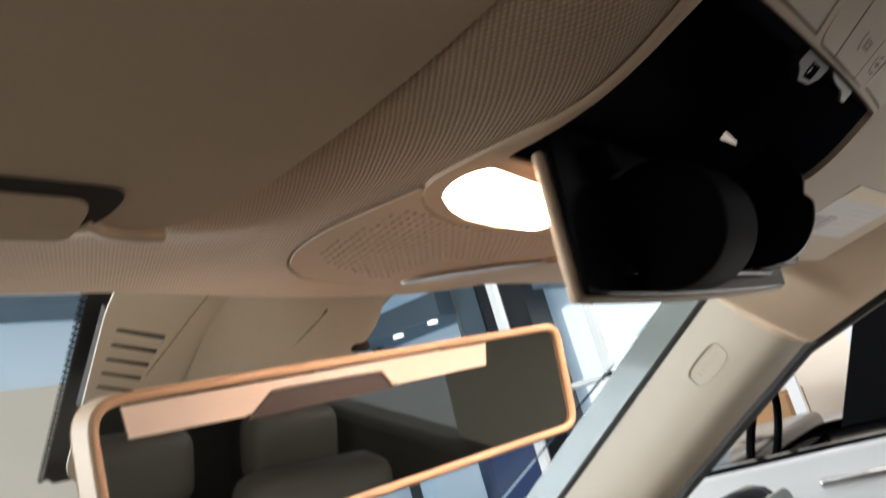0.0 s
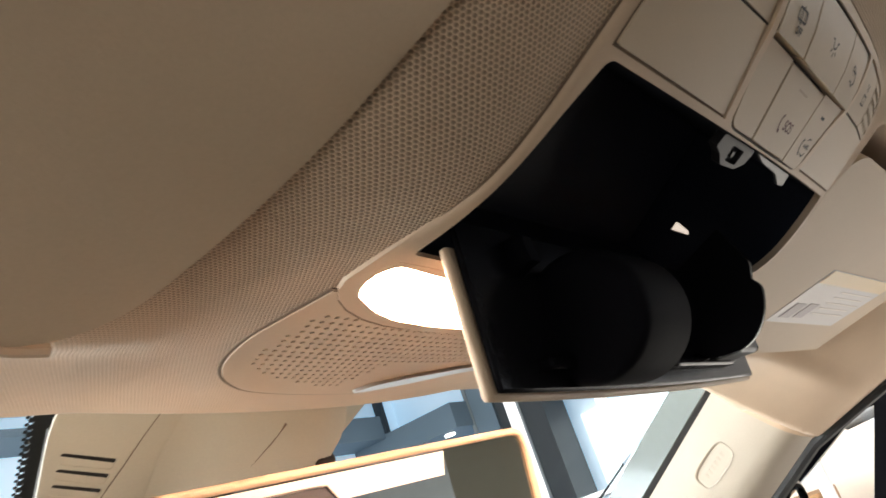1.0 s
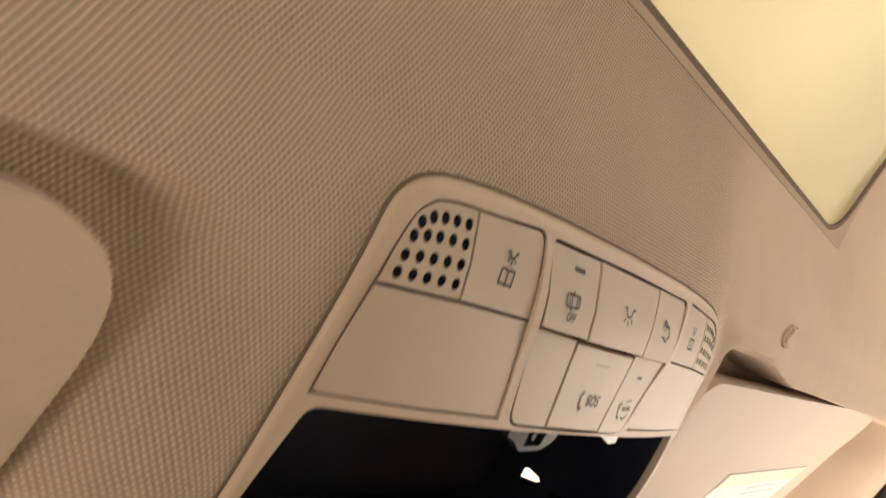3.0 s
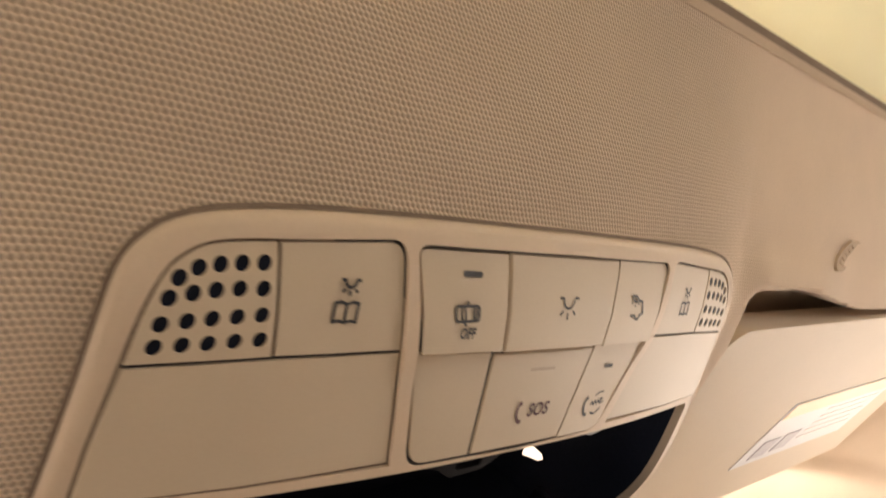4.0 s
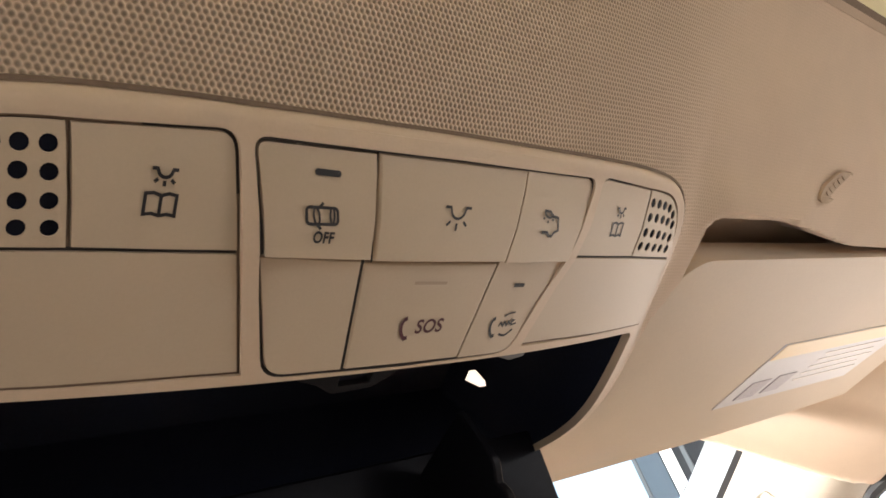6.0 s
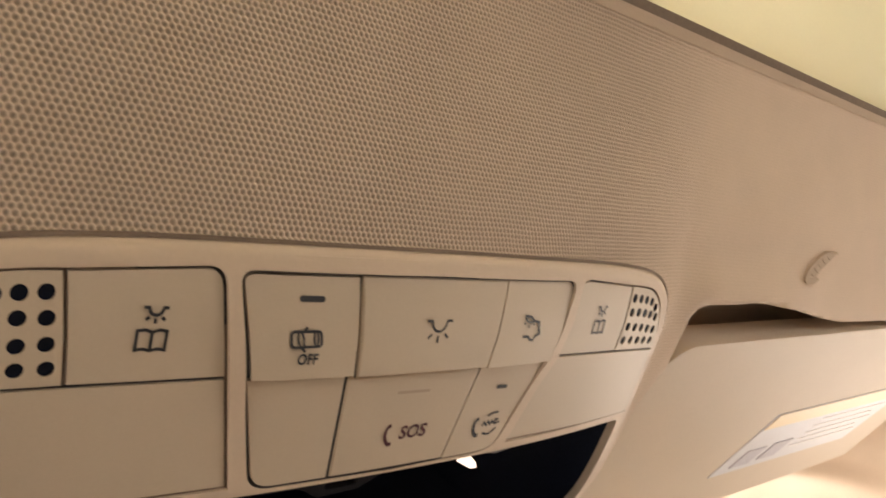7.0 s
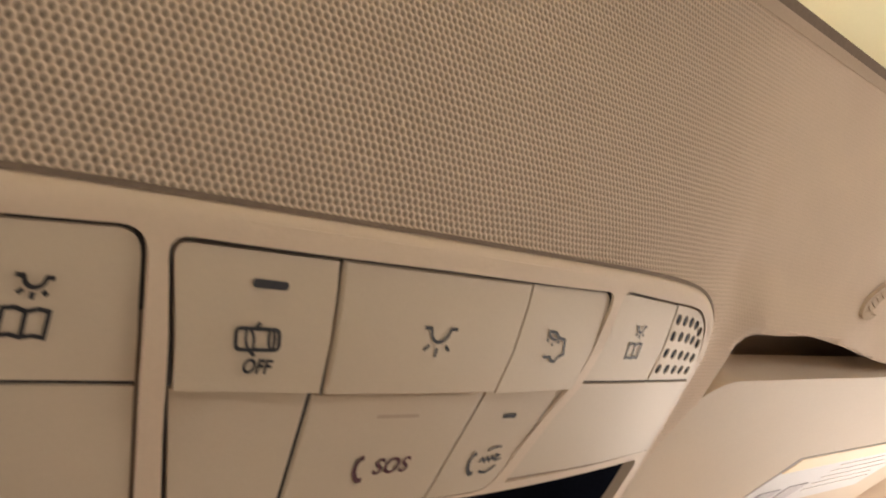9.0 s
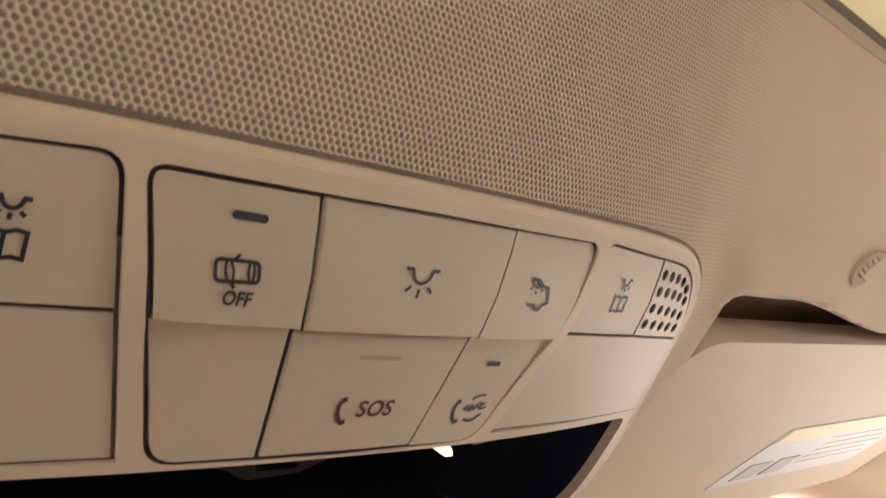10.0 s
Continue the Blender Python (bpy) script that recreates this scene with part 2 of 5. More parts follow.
def cut(bm, step_u, step_v):
    for axis, step in ((0, step_u), (1, step_v)):
        if not step:
            continue
        lo, hi = min(v.co[axis] for v in bm.verts), max(v.co[axis] for v in bm.verts)
        x = math.ceil(lo / step) * step
        while x < hi:
            if x - lo > 1e-4 and hi - x > 1e-4:
                co, no = [0, 0, 0], [0, 0, 0]
                co[axis], no[axis] = x, 1
                bmesh.ops.bisect_plane(bm, geom=bm.verts[:] + bm.edges[:] + bm.faces[:], dist=1e-6, plane_co=co, plane_no=no)
            x += step


def solid(bm, proud, depth, height=skin):
    """Gives a flat sheet its thickness and lays it on a height over (u, v): proud towards the cabin, depth away from it."""
    flat = {v: (v.co.x, v.co.y) for v in bm.verts}
    ret = bmesh.ops.extrude_face_region(bm, geom=bm.faces[:])
    up = [g for g in ret["geom"] if isinstance(g, bmesh.types.BMVert)]
    for v in bm.verts:
        v.co.z = height(v.co.x, v.co.y) - (proud(v.co.x, v.co.y) if callable(proud) else proud)
    for v in up:
        v.co.z = height(v.co.x, v.co.y) + (depth(v.co.x, v.co.y) if callable(depth) else depth)
    return bm


def plate(outline, proud, depth, holes=(), step=(0.012, 0.012), height=skin):
    bm = sheet(outline, holes)
    cut(bm, *step)
    return solid(bm, proud, depth, height)


def box(bm, lo, hi, m=None):
    vs = bmesh.ops.create_cube(bm, size=1)["verts"]
    lo, hi = Vector(lo), Vector(hi)
    for v in vs:
        v.co = Vector(((v.co[i] + 0.5) * (hi[i] - lo[i]) + lo[i]) for i in range(3))
        if m is not None:
            v.co = m @ v.co
    return vs


def boxed(lo, hi, m=None):
    bm = bmesh.new()
    box(bm, lo, hi, m)
    return bm


def loft(rows, closed=False, caps=False):
    """A skin through rows of points of equal number."""
    bm = bmesh.new()
    vs = [[bm.verts.new(p) for p in row] for row in rows]
    for a, b in zip(vs, vs[1:]):
        k = len(a)
        for i in range(k if closed else k - 1):
            bm.faces.new((a[i], a[(i + 1) % k], b[(i + 1) % k], b[i]))
    if caps:
        bm.faces.new(vs[0])
        bm.faces.new(list(reversed(vs[-1])))
    return bm


def tube(points, r, n=8):
    """A round bar along the points."""
    pts = [Vector(p) for p in points]
    rows = []
    for i, p in enumerate(pts):
        d = (pts[min(i + 1, len(pts) - 1)] - pts[max(i - 1, 0)]).normalized()
        a = d.orthogonal().normalized() if i == 0 else (rows_a - d * rows_a.dot(d)).normalized()
        rows_a, b = a, d.cross(a)
        rows.append([p + (a * math.cos(t) + b * math.sin(t)) * r for t in (2 * math.pi * k / n for k in range(n))])
    return loft(rows, True, True)

# ---- headliner ----


def visor_height(a, v):
    return 0.003 + 0.31 * v


def roof(u, v):
    a = abs(u)
    ue = min(a, 0.105)
    if v < -0.0255:
        k = (-0.0255 - v) / 0.0625
        lo = skin(ue, -0.0255) + 0.0008 - 0.0016 * smooth((a - 0.12) / 0.06)
        base = lo + (0.0286 - lo) * (0.35 * k + 0.65 * smooth(k)) if k < 1 else 0.0286 - 0.36 * 0.0625 * (k - 1) * smooth((k - 1) / 3)
    else:
        base = skin(ue, v) + 0.0008 - 0.0016 * smooth((a - 0.12) / 0.06) * (1 - smooth((v - 0.08) / 0.05))
    if u > 0:
        base -= 0.0030 * math.exp(-((v + 0.0155) / 0.0090) ** 2) * smooth((a - 0.106) / 0.022) * (1 - smooth((a - 0.165) / 0.06))
    # behind the sunroof the lining runs level under the steel roof
    base -= 0.217 * max(0.0, -0.45 - v)
    base -= 0.06 * max(0.0, a - 0.28) * (1 - smooth((v - 0.12) / 0.08))
    if u > 0:
        lip = -0.0128 + 0.0085 * smooth((a - 0.155) / 0.09) + 0.005 * smooth((0.124 - a) / 0.02)
        wide = 0.0045 + 0.0045 * smooth((0.175 - a) / 0.05)
    else:
        lip, wide = -0.0055, 0.0036 + 0.020 * smooth((0.15 - a) / 0.04)
    hollow = (smooth((a - 0.1065 - 0.0085 * (1 - smooth((v - 0.010) / 0.022))) / 0.012) if u > 0 else smooth((a - 0.106) / 0.046)) * smooth((v - lip) / wide) * (1 - smooth((v - 0.136) / 0.022))
    deep = 0.018 + 0.010 * (1 - smooth((v - 0.01) / 0.03)) if u > 0 else 0.0085
    w = base + (visor_height(a, v) + deep - base) * hollow
    rail = -0.026 + 0.19 * v if v < 0.21 else 0.0139 + 0.106 * smooth((v - 0.21) / 0.0235)
    rail -= 0.40 * max(0.0, -0.30 - v)
    return w + (rail - w) * smooth((a - 0.44) / 0.16)


def header_edge(a):
    return 0.2030 + 0.0025 * (1 - smooth((a - 0.28) / 0.15)) + 0.0065 * (a / 0.45) ** 2 + 0.0185 * smooth((a - 0.50) / 0.10)


def build_headliner():
    us = [-0.60 + 0.02 * i for i in range(18)] + [-0.25 + 0.005 * i for i in range(101)] + [0.1025 + 0.005 * i for i in range(12)] + [0.26 + 0.02 * i for i in range(18)]
    us = sorted({round(x, 4) for x in us} | {0.283, -0.283} | {round(q * (0.465 + 0.005 * i), 4) for i in range(28) for q in (-1, 1)})
    vs = [-1.70, -1.4, -1.1, -0.80, -0.6, -0.4, -0.3, -0.24, -0.2, -0.17, -0.15, -0.13, -0.115, -0.10] + [-0.086 + 0.004 * i for i in range(19)] + [-0.0112, -0.0102, -0.0092, -0.0082, -0.0075, -0.0062, -0.0053, -0.0044, -0.0035, -0.0026, -0.0015, 0.0] + [0.004 * i for i in range(1, 31)]
    bm = bmesh.new()
    grid, spot = {}, {}
    for i, u in enumerate(us):
        for j in range(len(vs) + 27):
            if j < len(vs):
                v, w = vs[j], roof(u, vs[j])
            else:
                k = j - len(vs)
                if k < 24:
                    v = 0.12 + (header_edge(abs(u)) - 0.12) * (1 - (1 - (k + 1) / 24) ** 1.5)
                    w = roof(u, v)
                else:
                    v = header_edge(abs(u)) + (0.003, 0.005, 0.005)[k - 24]
                    w = roof(u, header_edge(abs(u))) + (0.004, 0.010, 0.05)[k - 24]
            grid[i, j] = bm.verts.new((u, v, w))
            spot[i, j] = (u, v, w)
    for i in range(len(us) - 1):
        for j in range(len(vs) + 26):
            uc = (us[i] + us[i + 1]) / 2
            vc = (grid[i, j].co.y + grid[i, j + 1].co.y) / 2
            if abs(uc) < 0.283 and -0.62 < vc < -0.086:
                continue
            if abs(uc) < 0.075 and -0.0205 < vc < 0 or abs(uc) < 0.088 and -0.0165 < vc < 0 or abs(uc) < 0.0905 and -0.0150 < vc < 0.034:
                continue
            if abs(uc) < 0.088 and -0.012 < vc < 0.145 or abs(uc) < 0.068 and 0.1 < vc < 0.160 or abs(uc) < 0.1020 and 0.0255 < vc < 0.092 or -0.1030 < uc < 0 and 0.040 < vc < 0.092:
                continue
            bm.faces.new((grid[i, j], grid[i + 1, j], grid[i + 1, j + 1], grid[i, j + 1]))
    bmesh.ops.delete(bm, geom=[v for v in bm.verts if not v.link_faces], context="VERTS")
    # lengths along the cloth, taken on the middle of the car, carry the weave
    uv = bm.loops.layers.uv.new("weave")
    mid = min(range(len(us)), key=lambda i: abs(us[i]))
    along = [0.0]
    for j in range(1, len(vs) + 27):
        along.append(along[-1] + math.dist(spot[mid, j], spot[mid, j - 1]))
    for key, vert in grid.items():
        if vert.is_valid:
            for loop in vert.link_loops:
                loop[uv].uv = (1.08 * us[key[0]], along[key[1]])
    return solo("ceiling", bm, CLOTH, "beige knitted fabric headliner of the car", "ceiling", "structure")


build_headliner()

def shrink(pts, d):
    """The outline drawn in by d (counter-clockwise or not)."""
    n = len(pts)
    area2 = sum(pts[i - 1][0] * pts[i][1] - pts[i][0] * pts[i - 1][1] for i in range(n))
    s = 1 if area2 > 0 else -1
    out = []
    for i in range(n):
        a, p, b = Vector(pts[i - 1]), Vector(pts[i]), Vector(pts[(i + 1) % n])
        d1, d2 = (p - a).normalized(), (b - p).normalized()
        n1, n2 = Vector((-d1.y, d1.x)) * s, Vector((-d2.y, d2.x)) * s
        m = (n1 + n2)
        m = m / max(0.35, m.length_squared) * 2 if m.length > 0.2 else n1
        out.append(tuple(p + m * d))
    return out


# sunroof: a fine seal round the opening and a cream blind above it
blind = thing("sunroof", "closed cream sunroof blind with a fine brown seal", "sunroof")
rim = rounded([(-0.283, -0.086), (0.283, -0.086), (0.283, -0.60), (-0.283, -0.60)], [0.022, 0.022, 0.03, 0.03], 6)


def roof_hole(u, v):
    return roof(0.283 if abs(u) > 0.2 else 0.2, v) + 0.001


def roof_face(u, v):
    return roof(u, v)


part("blind", plate(rim, -0.0030, 0.010, (), (0.05, 0.03), roof_hole), BLIND, blind)
lip_out = rounded([(-0.2838, -0.0832), (0.2838, -0.0832), (0.2838, -0.601), (-0.2838, -0.601)], 0.003, 4)
lip_in = rounded([(-0.281, -0.0862), (0.281, -0.0862), (0.281, -0.598), (-0.281, -0.598)], 0.040, 8)
lip_line = shrink(lip_in, 0.0026)
part("lip", plate(lip_out, 0.0004, 0.0012, [lip_in], (0.02, 0.012), roof_face), FELT, blind, "beige fabric edge of the opening")
part("seal", plate(lip_in, 0.0000, 0.0014, [lip_line], (0.02, 0.012), roof_face), VALLEY, blind, "fine brown seal")

# ---- sun visors ----


def build_visor(s, category_label):
    vis = thing("sun_visor", category_label, "sun visor", "sun visors")
    out = rounded([(0.132, 0.003), (0.30, -0.001), (0.56, -0.008), (0.635, 0.012), (0.645, 0.080), (0.55, 0.128), (0.35, 0.136), (0.20, 0.1350), (0.150, 0.1340), (0.134, 0.080)],
                  [0.026, 0.1, 0.04, 0.02, 0.03, 0.06, 0.1, 0.01, 0.022, 0.04], 7)
    if s > 0:
        out = rounded([(0.1175, 0.0030), (0.30, -0.001), (0.555, -0.008), (0.630, 0.012), (0.640, 0.080), (0.545, 0.128), (0.345, 0.136), (0.195, 0.1350), (0.132, 0.1340), (0.1115, 0.080), (0.1110, 0.040)],
                      [0.010, 0.1, 0.04, 0.02, 0.03, 0.06, 0.1, 0.01, 0.022, 0.04, 0.03], 7)
    else:
        out = mirrored([(x + 0.0045, y) for x, y in out])
    bm = sheet(out)
    cut(bm, 0.03, 0.02)
    solid(bm, 0.0, 0.013, lambda u, v: visor_height(abs(u), v))
    part("panel", bm, VISOR, vis, "", 0.006).modifiers["edge"].segments = 4
    edge_line = [p for p in out if p[1] > 0.09 and 0.15 < abs(p[0]) < 0.6]
    part("edge_seam", tube([(x, y - 0.0015, visor_height(0, y) + 0.0065) for x, y in edge_line], 0.0012, 6), VISOR, vis, "stitched outer edge")
    if s > 0:
        return vis
    pin = tube([(s * 0.172, 0.1285, visor_height(0, 0.1285) + 0.006), (s * 0.215, 0.1290, visor_height(0, 0.1290) + 0.004), (s * 0.262, 0.1290, visor_height(0, 0.1290) + 0.006)], 0.0045, 10)
    part("pivot_pin", pin, VISOR, vis, "beige pin held by the hook")
    return vis


build_visor(-1, "folded beige vinyl sun visor with a hooked inner end")
build_visor(1, "folded beige vinyl sun visor with a warning label")

# the hook that holds the inner front corner of the visor; a dark plate paints the shade round it
for s in (-1,):
    hook = thing("visor_hook", "beige plastic hook that holds the sun visor", "hook")
    low_face = lambda u, v: visor_height(abs(u), v)
    out = rounded([(0.1785, 0.1206), (0.230, 0.1200), (0.240, 0.132), (0.1800, 0.1330)], [0.005, 0.010, 0.003, 0.006], 5)
    part("recess_shade", plate(out if s > 0 else mirrored(out), 0.0006, 0.004, (), (0, 0), low_face), SEAM, hook, "dark plate for the shade round the hook", 0.0003)
    out = rounded([(0.1848, 0.1240), (0.258, 0.1234), (0.258, 0.1375), (0.1836, 0.1372)], [0.005, 0.004, 0.004, 0.004], 5)
    part("cover", plate(out if s > 0 else mirrored(out), 0.0012, 0.004, (), (0, 0), low_face), VISOR, hook, "", 0.0009)
    crest = smoothed([(0.1830, 0.1312), (0.1795, 0.1330), (0.1755, 0.1345), (0.1700, 0.1352), (0.1630, 0.1350)], 4)
    part("pocket_rim", tube([(s * x, y, visor_height(0, y) + 0.0004) for x, y in crest], 0.0016, 8), VISOR, hook, "rounded rim of the pocket")

# warning label on the right visor: a pale sheet with an amber band and unreadable print
label = thing("warning_label", "white warning label with amber band on the sun visor", "label")


def on_visor(a):
    return lambda u, v: visor_height(abs(u), v) - a


def label_quad(p0, p1, q0, q1):
    """A patch of the label between fractions along its long and short sides."""
    a, b, c, d = Vector((0.2715, 0.0560)), Vector((0.2660, 0.1035)), Vector((0.435, 0.1010)), Vector((0.458, 0.0500))
    pt = lambda s, t: (a.lerp(d, s)).lerp(b.lerp(c, s), t)
    return [tuple(pt(s, t)) for s, t in ((p0, q0), (p1, q0), (p1, q1), (p0, q1))]


part("sheet", plate(label_quad(0, 1, 0, 1), 0.0004, 0.001, (), (0.03, 0.02), on_visor(0)), PAPER, label)
part("band", plate(label_quad(0.01, 0.99, 0.01, 0.24), 0.0007, 0.0005, (), (0.03, 0.02), on_visor(0)), AMBER, label, "amber band")
for p0, p1, q0, q1 in ((0.08, 0.20, 0.62, 0.90), (0.24, 0.36, 0.60, 0.88)):
    part("print", plate(label_quad(p0, p1, q0, q1), 0.0008, 0.0005, (), (0.03, 0.02), on_visor(0)), GREY, label, "dark grey printed mark")
for k in range(5):
    q = 0.32 + 0.11 * k
    part("print", plate(label_quad(0.42, 0.93 - 0.06 * (k % 2), q, q + 0.022), 0.0007, 0.0005, (), (0.03, 0.02), on_visor(0)), PRINT, label, "row of faint print")

# embossed oval airbag mark on the headliner
mark = thing("airbag_mark", "small oval embossed airbag mark on the headliner", "emblem")
ring_o = []
for k in range(36):
    c, d = math.cos(2 * math.pi * k / 36), math.sin(2 * math.pi * k / 36)
    c, d = math.copysign(abs(c) ** 0.7, c), math.copysign(abs(d) ** 0.7, d)
    ring_o.append((0.2000 + 0.0105 * c + 0.0082 * d, -0.0268 - 0.0064 * c))
ring_i = shrink(ring_o, 0.0015)
part("ring", plate(ring_o, 0.0012, 0.002, [ring_i], (0.006, 0.006), roof), FELT, mark, "raised rounded rim", 0.0003)
part("field", plate(ring_i, 0.0006, 0.002, (), (0.006, 0.005), roof), FELT, mark)
for k in range(5):
    x, y = 0.1942 + 0.0029 * k, -0.0234 - 0.0017 * k
    part("letter_bar", plate([(x - 0.0022, y - 0.0004), (x - 0.0012, y - 0.0010), (x + 0.0022, y + 0.0004), (x + 0.0012, y + 0.0010)], 0.0010, 0.001, (), (0, 0), roof), FELT, mark)

# ---- overhead console ----
console = thing("overhead_console", "beige overhead console with buttons, grilles and an open glasses box", "car console")
outer = [(-0.0373, -0.0252), (-0.063, -0.0244), (-0.0815, -0.0228), (-0.0908, -0.0205), (-0.0960, -0.0170), (-0.0989, -0.0124), (-0.1004, -0.0043), (-0.1011, 0.0037),
         (-0.1024, 0.016), (-0.1046, 0.0355), (-0.1062, 0.052), (-0.1068, 0.066), (-0.1062, 0.086), (-0.1046, 0.0975), (-0.1030, 0.1045)]
outer = smoothed(outer, 3)
outer_right = mirrored([(x * (1 - 0.026 * smooth((y - 0.030) / 0.022) * (1 - smooth((y - 0.086) / 0.018))), y) for x, y in outer])
ring = outer + [(-0.1000, 0.0925), (0.0, 0.0910), (0.1000, 0.0925)] + outer_right + [(0.0, -0.0256)]
reading_rim = rounded([(-0.0742, -0.0182), (-0.0640, -0.0190), (-0.0494, -0.0201), (-0.0477, -0.0103), (-0.0455, -0.0004), (-0.0722, 0.0001)], [0, 0, 0.0032, 0, 0, 0], 6)[1:-2]
grille_arc = smoothed([(-0.0953, 0.0015), (-0.0940, -0.0062), (-0.0917, -0.0122), (-0.0891, -0.0150), (-0.0860, -0.0167), (-0.0821, -0.0175), (-0.0775, -0.0180), (-0.0742, -0.0182)], 3)
left_cut = grille_arc + reading_rim + [(-0.0455, -0.0005), (-0.0430, 0.0087), (-0.0389, 0.0240), (-0.0700, 0.0242), (-0.0978, 0.0242), (-0.0970, 0.0140)]
mid_cut = rounded([(-0.0464, -0.0198), (0.0, -0.0203), (0.0464, -0.0198), (0.0417, 0.0), (0.0378, 0.0128), (0.0340, 0.0253), (0, 0.0256), (-0.0340, 0.0253), (-0.0378, 0.0128), (-0.0417, 0.0)],
                  [0.0030, 0, 0.0030, 0.004, 0, 0.0045, 0, 0.0045, 0, 0.004], 5)
hatch = rounded([(-0.0962, 0.0268), (0.0, 0.0262), (0.0962, 0.0268), (0.0968, 0.048), (0.0970, 0.066), (0.0962, 0.0888), (-0.0990, 0.0888), (-0.1030, 0.066), (-0.1015, 0.046)],
                [0.003, 0, 0.003, 0.02, 0.02, 0.002, 0.002, 0.02, 0.02], 4)


def rim_offset(d):
    """The rim's line drawn in by d, from the front right round the rear to the front left."""
    inner = shrink(ring, d)
    n = len(outer)
    left, right, top = inner[:n], inner[n + 3:2 * n + 3], inner[2 * n + 3]
    left[-1] = (outer[-1][0] + d, outer[-1][1] - 0.2 * d)
    right[0] = (-outer[-1][0] - d, outer[-1][1] - 0.2 * d)
    return right + [top] + left


ROLL = 0.0042


def rim_proud(d, v):
    """The bezel rolls down behind the headliner over its outermost millimetres."""
    return 0.0005 - 0.0046 * (1 - smooth((v - 0.045) / 0.05)) * (1 - min(1.0, d / ROLL)) ** 4


def rim_distance(u, v):
    """How far a point of the bezel lies inside the rim's line."""
    p = Vector((-abs(u), v))
    best = 1.0
    for a, b in zip(outer, outer[1:]):
        a, b = Vector(a), Vector(b)
        t = max(0.0, min(1.0, (p - a).dot(b - a) / (b - a).length_squared))
        best = min(best, (p - a - (b - a) * t).length)
    return min(best, abs(v + 0.0256))


def bezel_proud(u, v):
    ridge = 0.0006 * max(0.0, min((v + 0.0207) / 0.0207, 1 - v / 0.008)) * (1 - smooth((abs(abs(u) - 0.043) - 0.006) / 0.006))
    return rim_proud(max(0.0024, rim_distance(u, v)), v) + ridge


line = rim_offset(0.0024)
n_out = len(outer)
inner_ring = line[n_out + 1:] + [(-0.0988, 0.0925), (0.0, 0.0910), (0.0988, 0.0925)] + line[:n_out + 1]
mid_hole = [(x - 0.0003 if x < 0 else x - 0.0001, y) for x, y in shrink(mid_cut, -0.0001)]
bm = sheet(inner_ring, [shrink(left_cut, -0.0003), mid_hole, mirrored(shrink(left_cut, -0.0003)), hatch])
cut(bm, 0.012, 0.008)
part("bezel", solid(bm, bezel_proud, 0.0022), TRIM, console, "", 0.0005)
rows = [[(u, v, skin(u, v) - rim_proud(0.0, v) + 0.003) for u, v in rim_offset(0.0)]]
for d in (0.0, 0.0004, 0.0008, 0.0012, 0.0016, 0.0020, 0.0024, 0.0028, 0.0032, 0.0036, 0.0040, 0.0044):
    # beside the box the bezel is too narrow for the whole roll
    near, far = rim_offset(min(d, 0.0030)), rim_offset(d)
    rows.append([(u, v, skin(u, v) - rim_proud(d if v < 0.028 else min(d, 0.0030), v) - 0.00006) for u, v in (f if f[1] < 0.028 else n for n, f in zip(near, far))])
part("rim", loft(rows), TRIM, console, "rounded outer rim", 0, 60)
# brown strip coloured as the shade where the cloth meets the rim
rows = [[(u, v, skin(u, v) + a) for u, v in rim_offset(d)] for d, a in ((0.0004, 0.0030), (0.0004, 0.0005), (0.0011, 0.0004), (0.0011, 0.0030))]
part("joint", loft(rows), VALLEY, console, "brown strip for the shade at the edge of the bezel")
# dark strip added as the shade in the gap round the middle buttons
part("gap_shade", plate(mid_hole, -0.0001, 0.002, [shrink(mid_hole, 0.0005)], (0.012, 0.008)), SEAM, console, "dark strip for the shade in the gap round the middle buttons")
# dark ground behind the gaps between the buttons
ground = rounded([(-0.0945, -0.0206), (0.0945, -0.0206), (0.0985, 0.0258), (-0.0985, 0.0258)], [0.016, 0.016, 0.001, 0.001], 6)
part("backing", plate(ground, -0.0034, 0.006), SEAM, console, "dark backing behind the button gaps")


def upper_row(u, v):
    return -0.0004 + 0.0019 * min(1.0, (v + 0.0207) / 0.0207)


def lower_row(u, v):
    return -0.0006 + 0.0012 * v / 0.025 + 0.0009 * smooth((u - 0.022) / 0.016) * max(0.0, 1 - v / 0.016)


def flank(u, v):
    k = min(1.0, max(0.0, (abs(u) - 0.045) / 0.028))
    return (0.0001 + 0.0008 * k) * min(1.0, max(0.0, (v + 0.02) / 0.02))


def button(name, outline, proud, label="", gap=0.0004, edge=0.0004, mat=BUTTON, holes=(), thick=0.0034):
    return part(name, plate(shrink(outline, gap), proud, thick, holes, (0.012, 0.008)), mat, console, label, edge)


def side(pts, s):
    return pts if s < 0 else mirrored(pts)


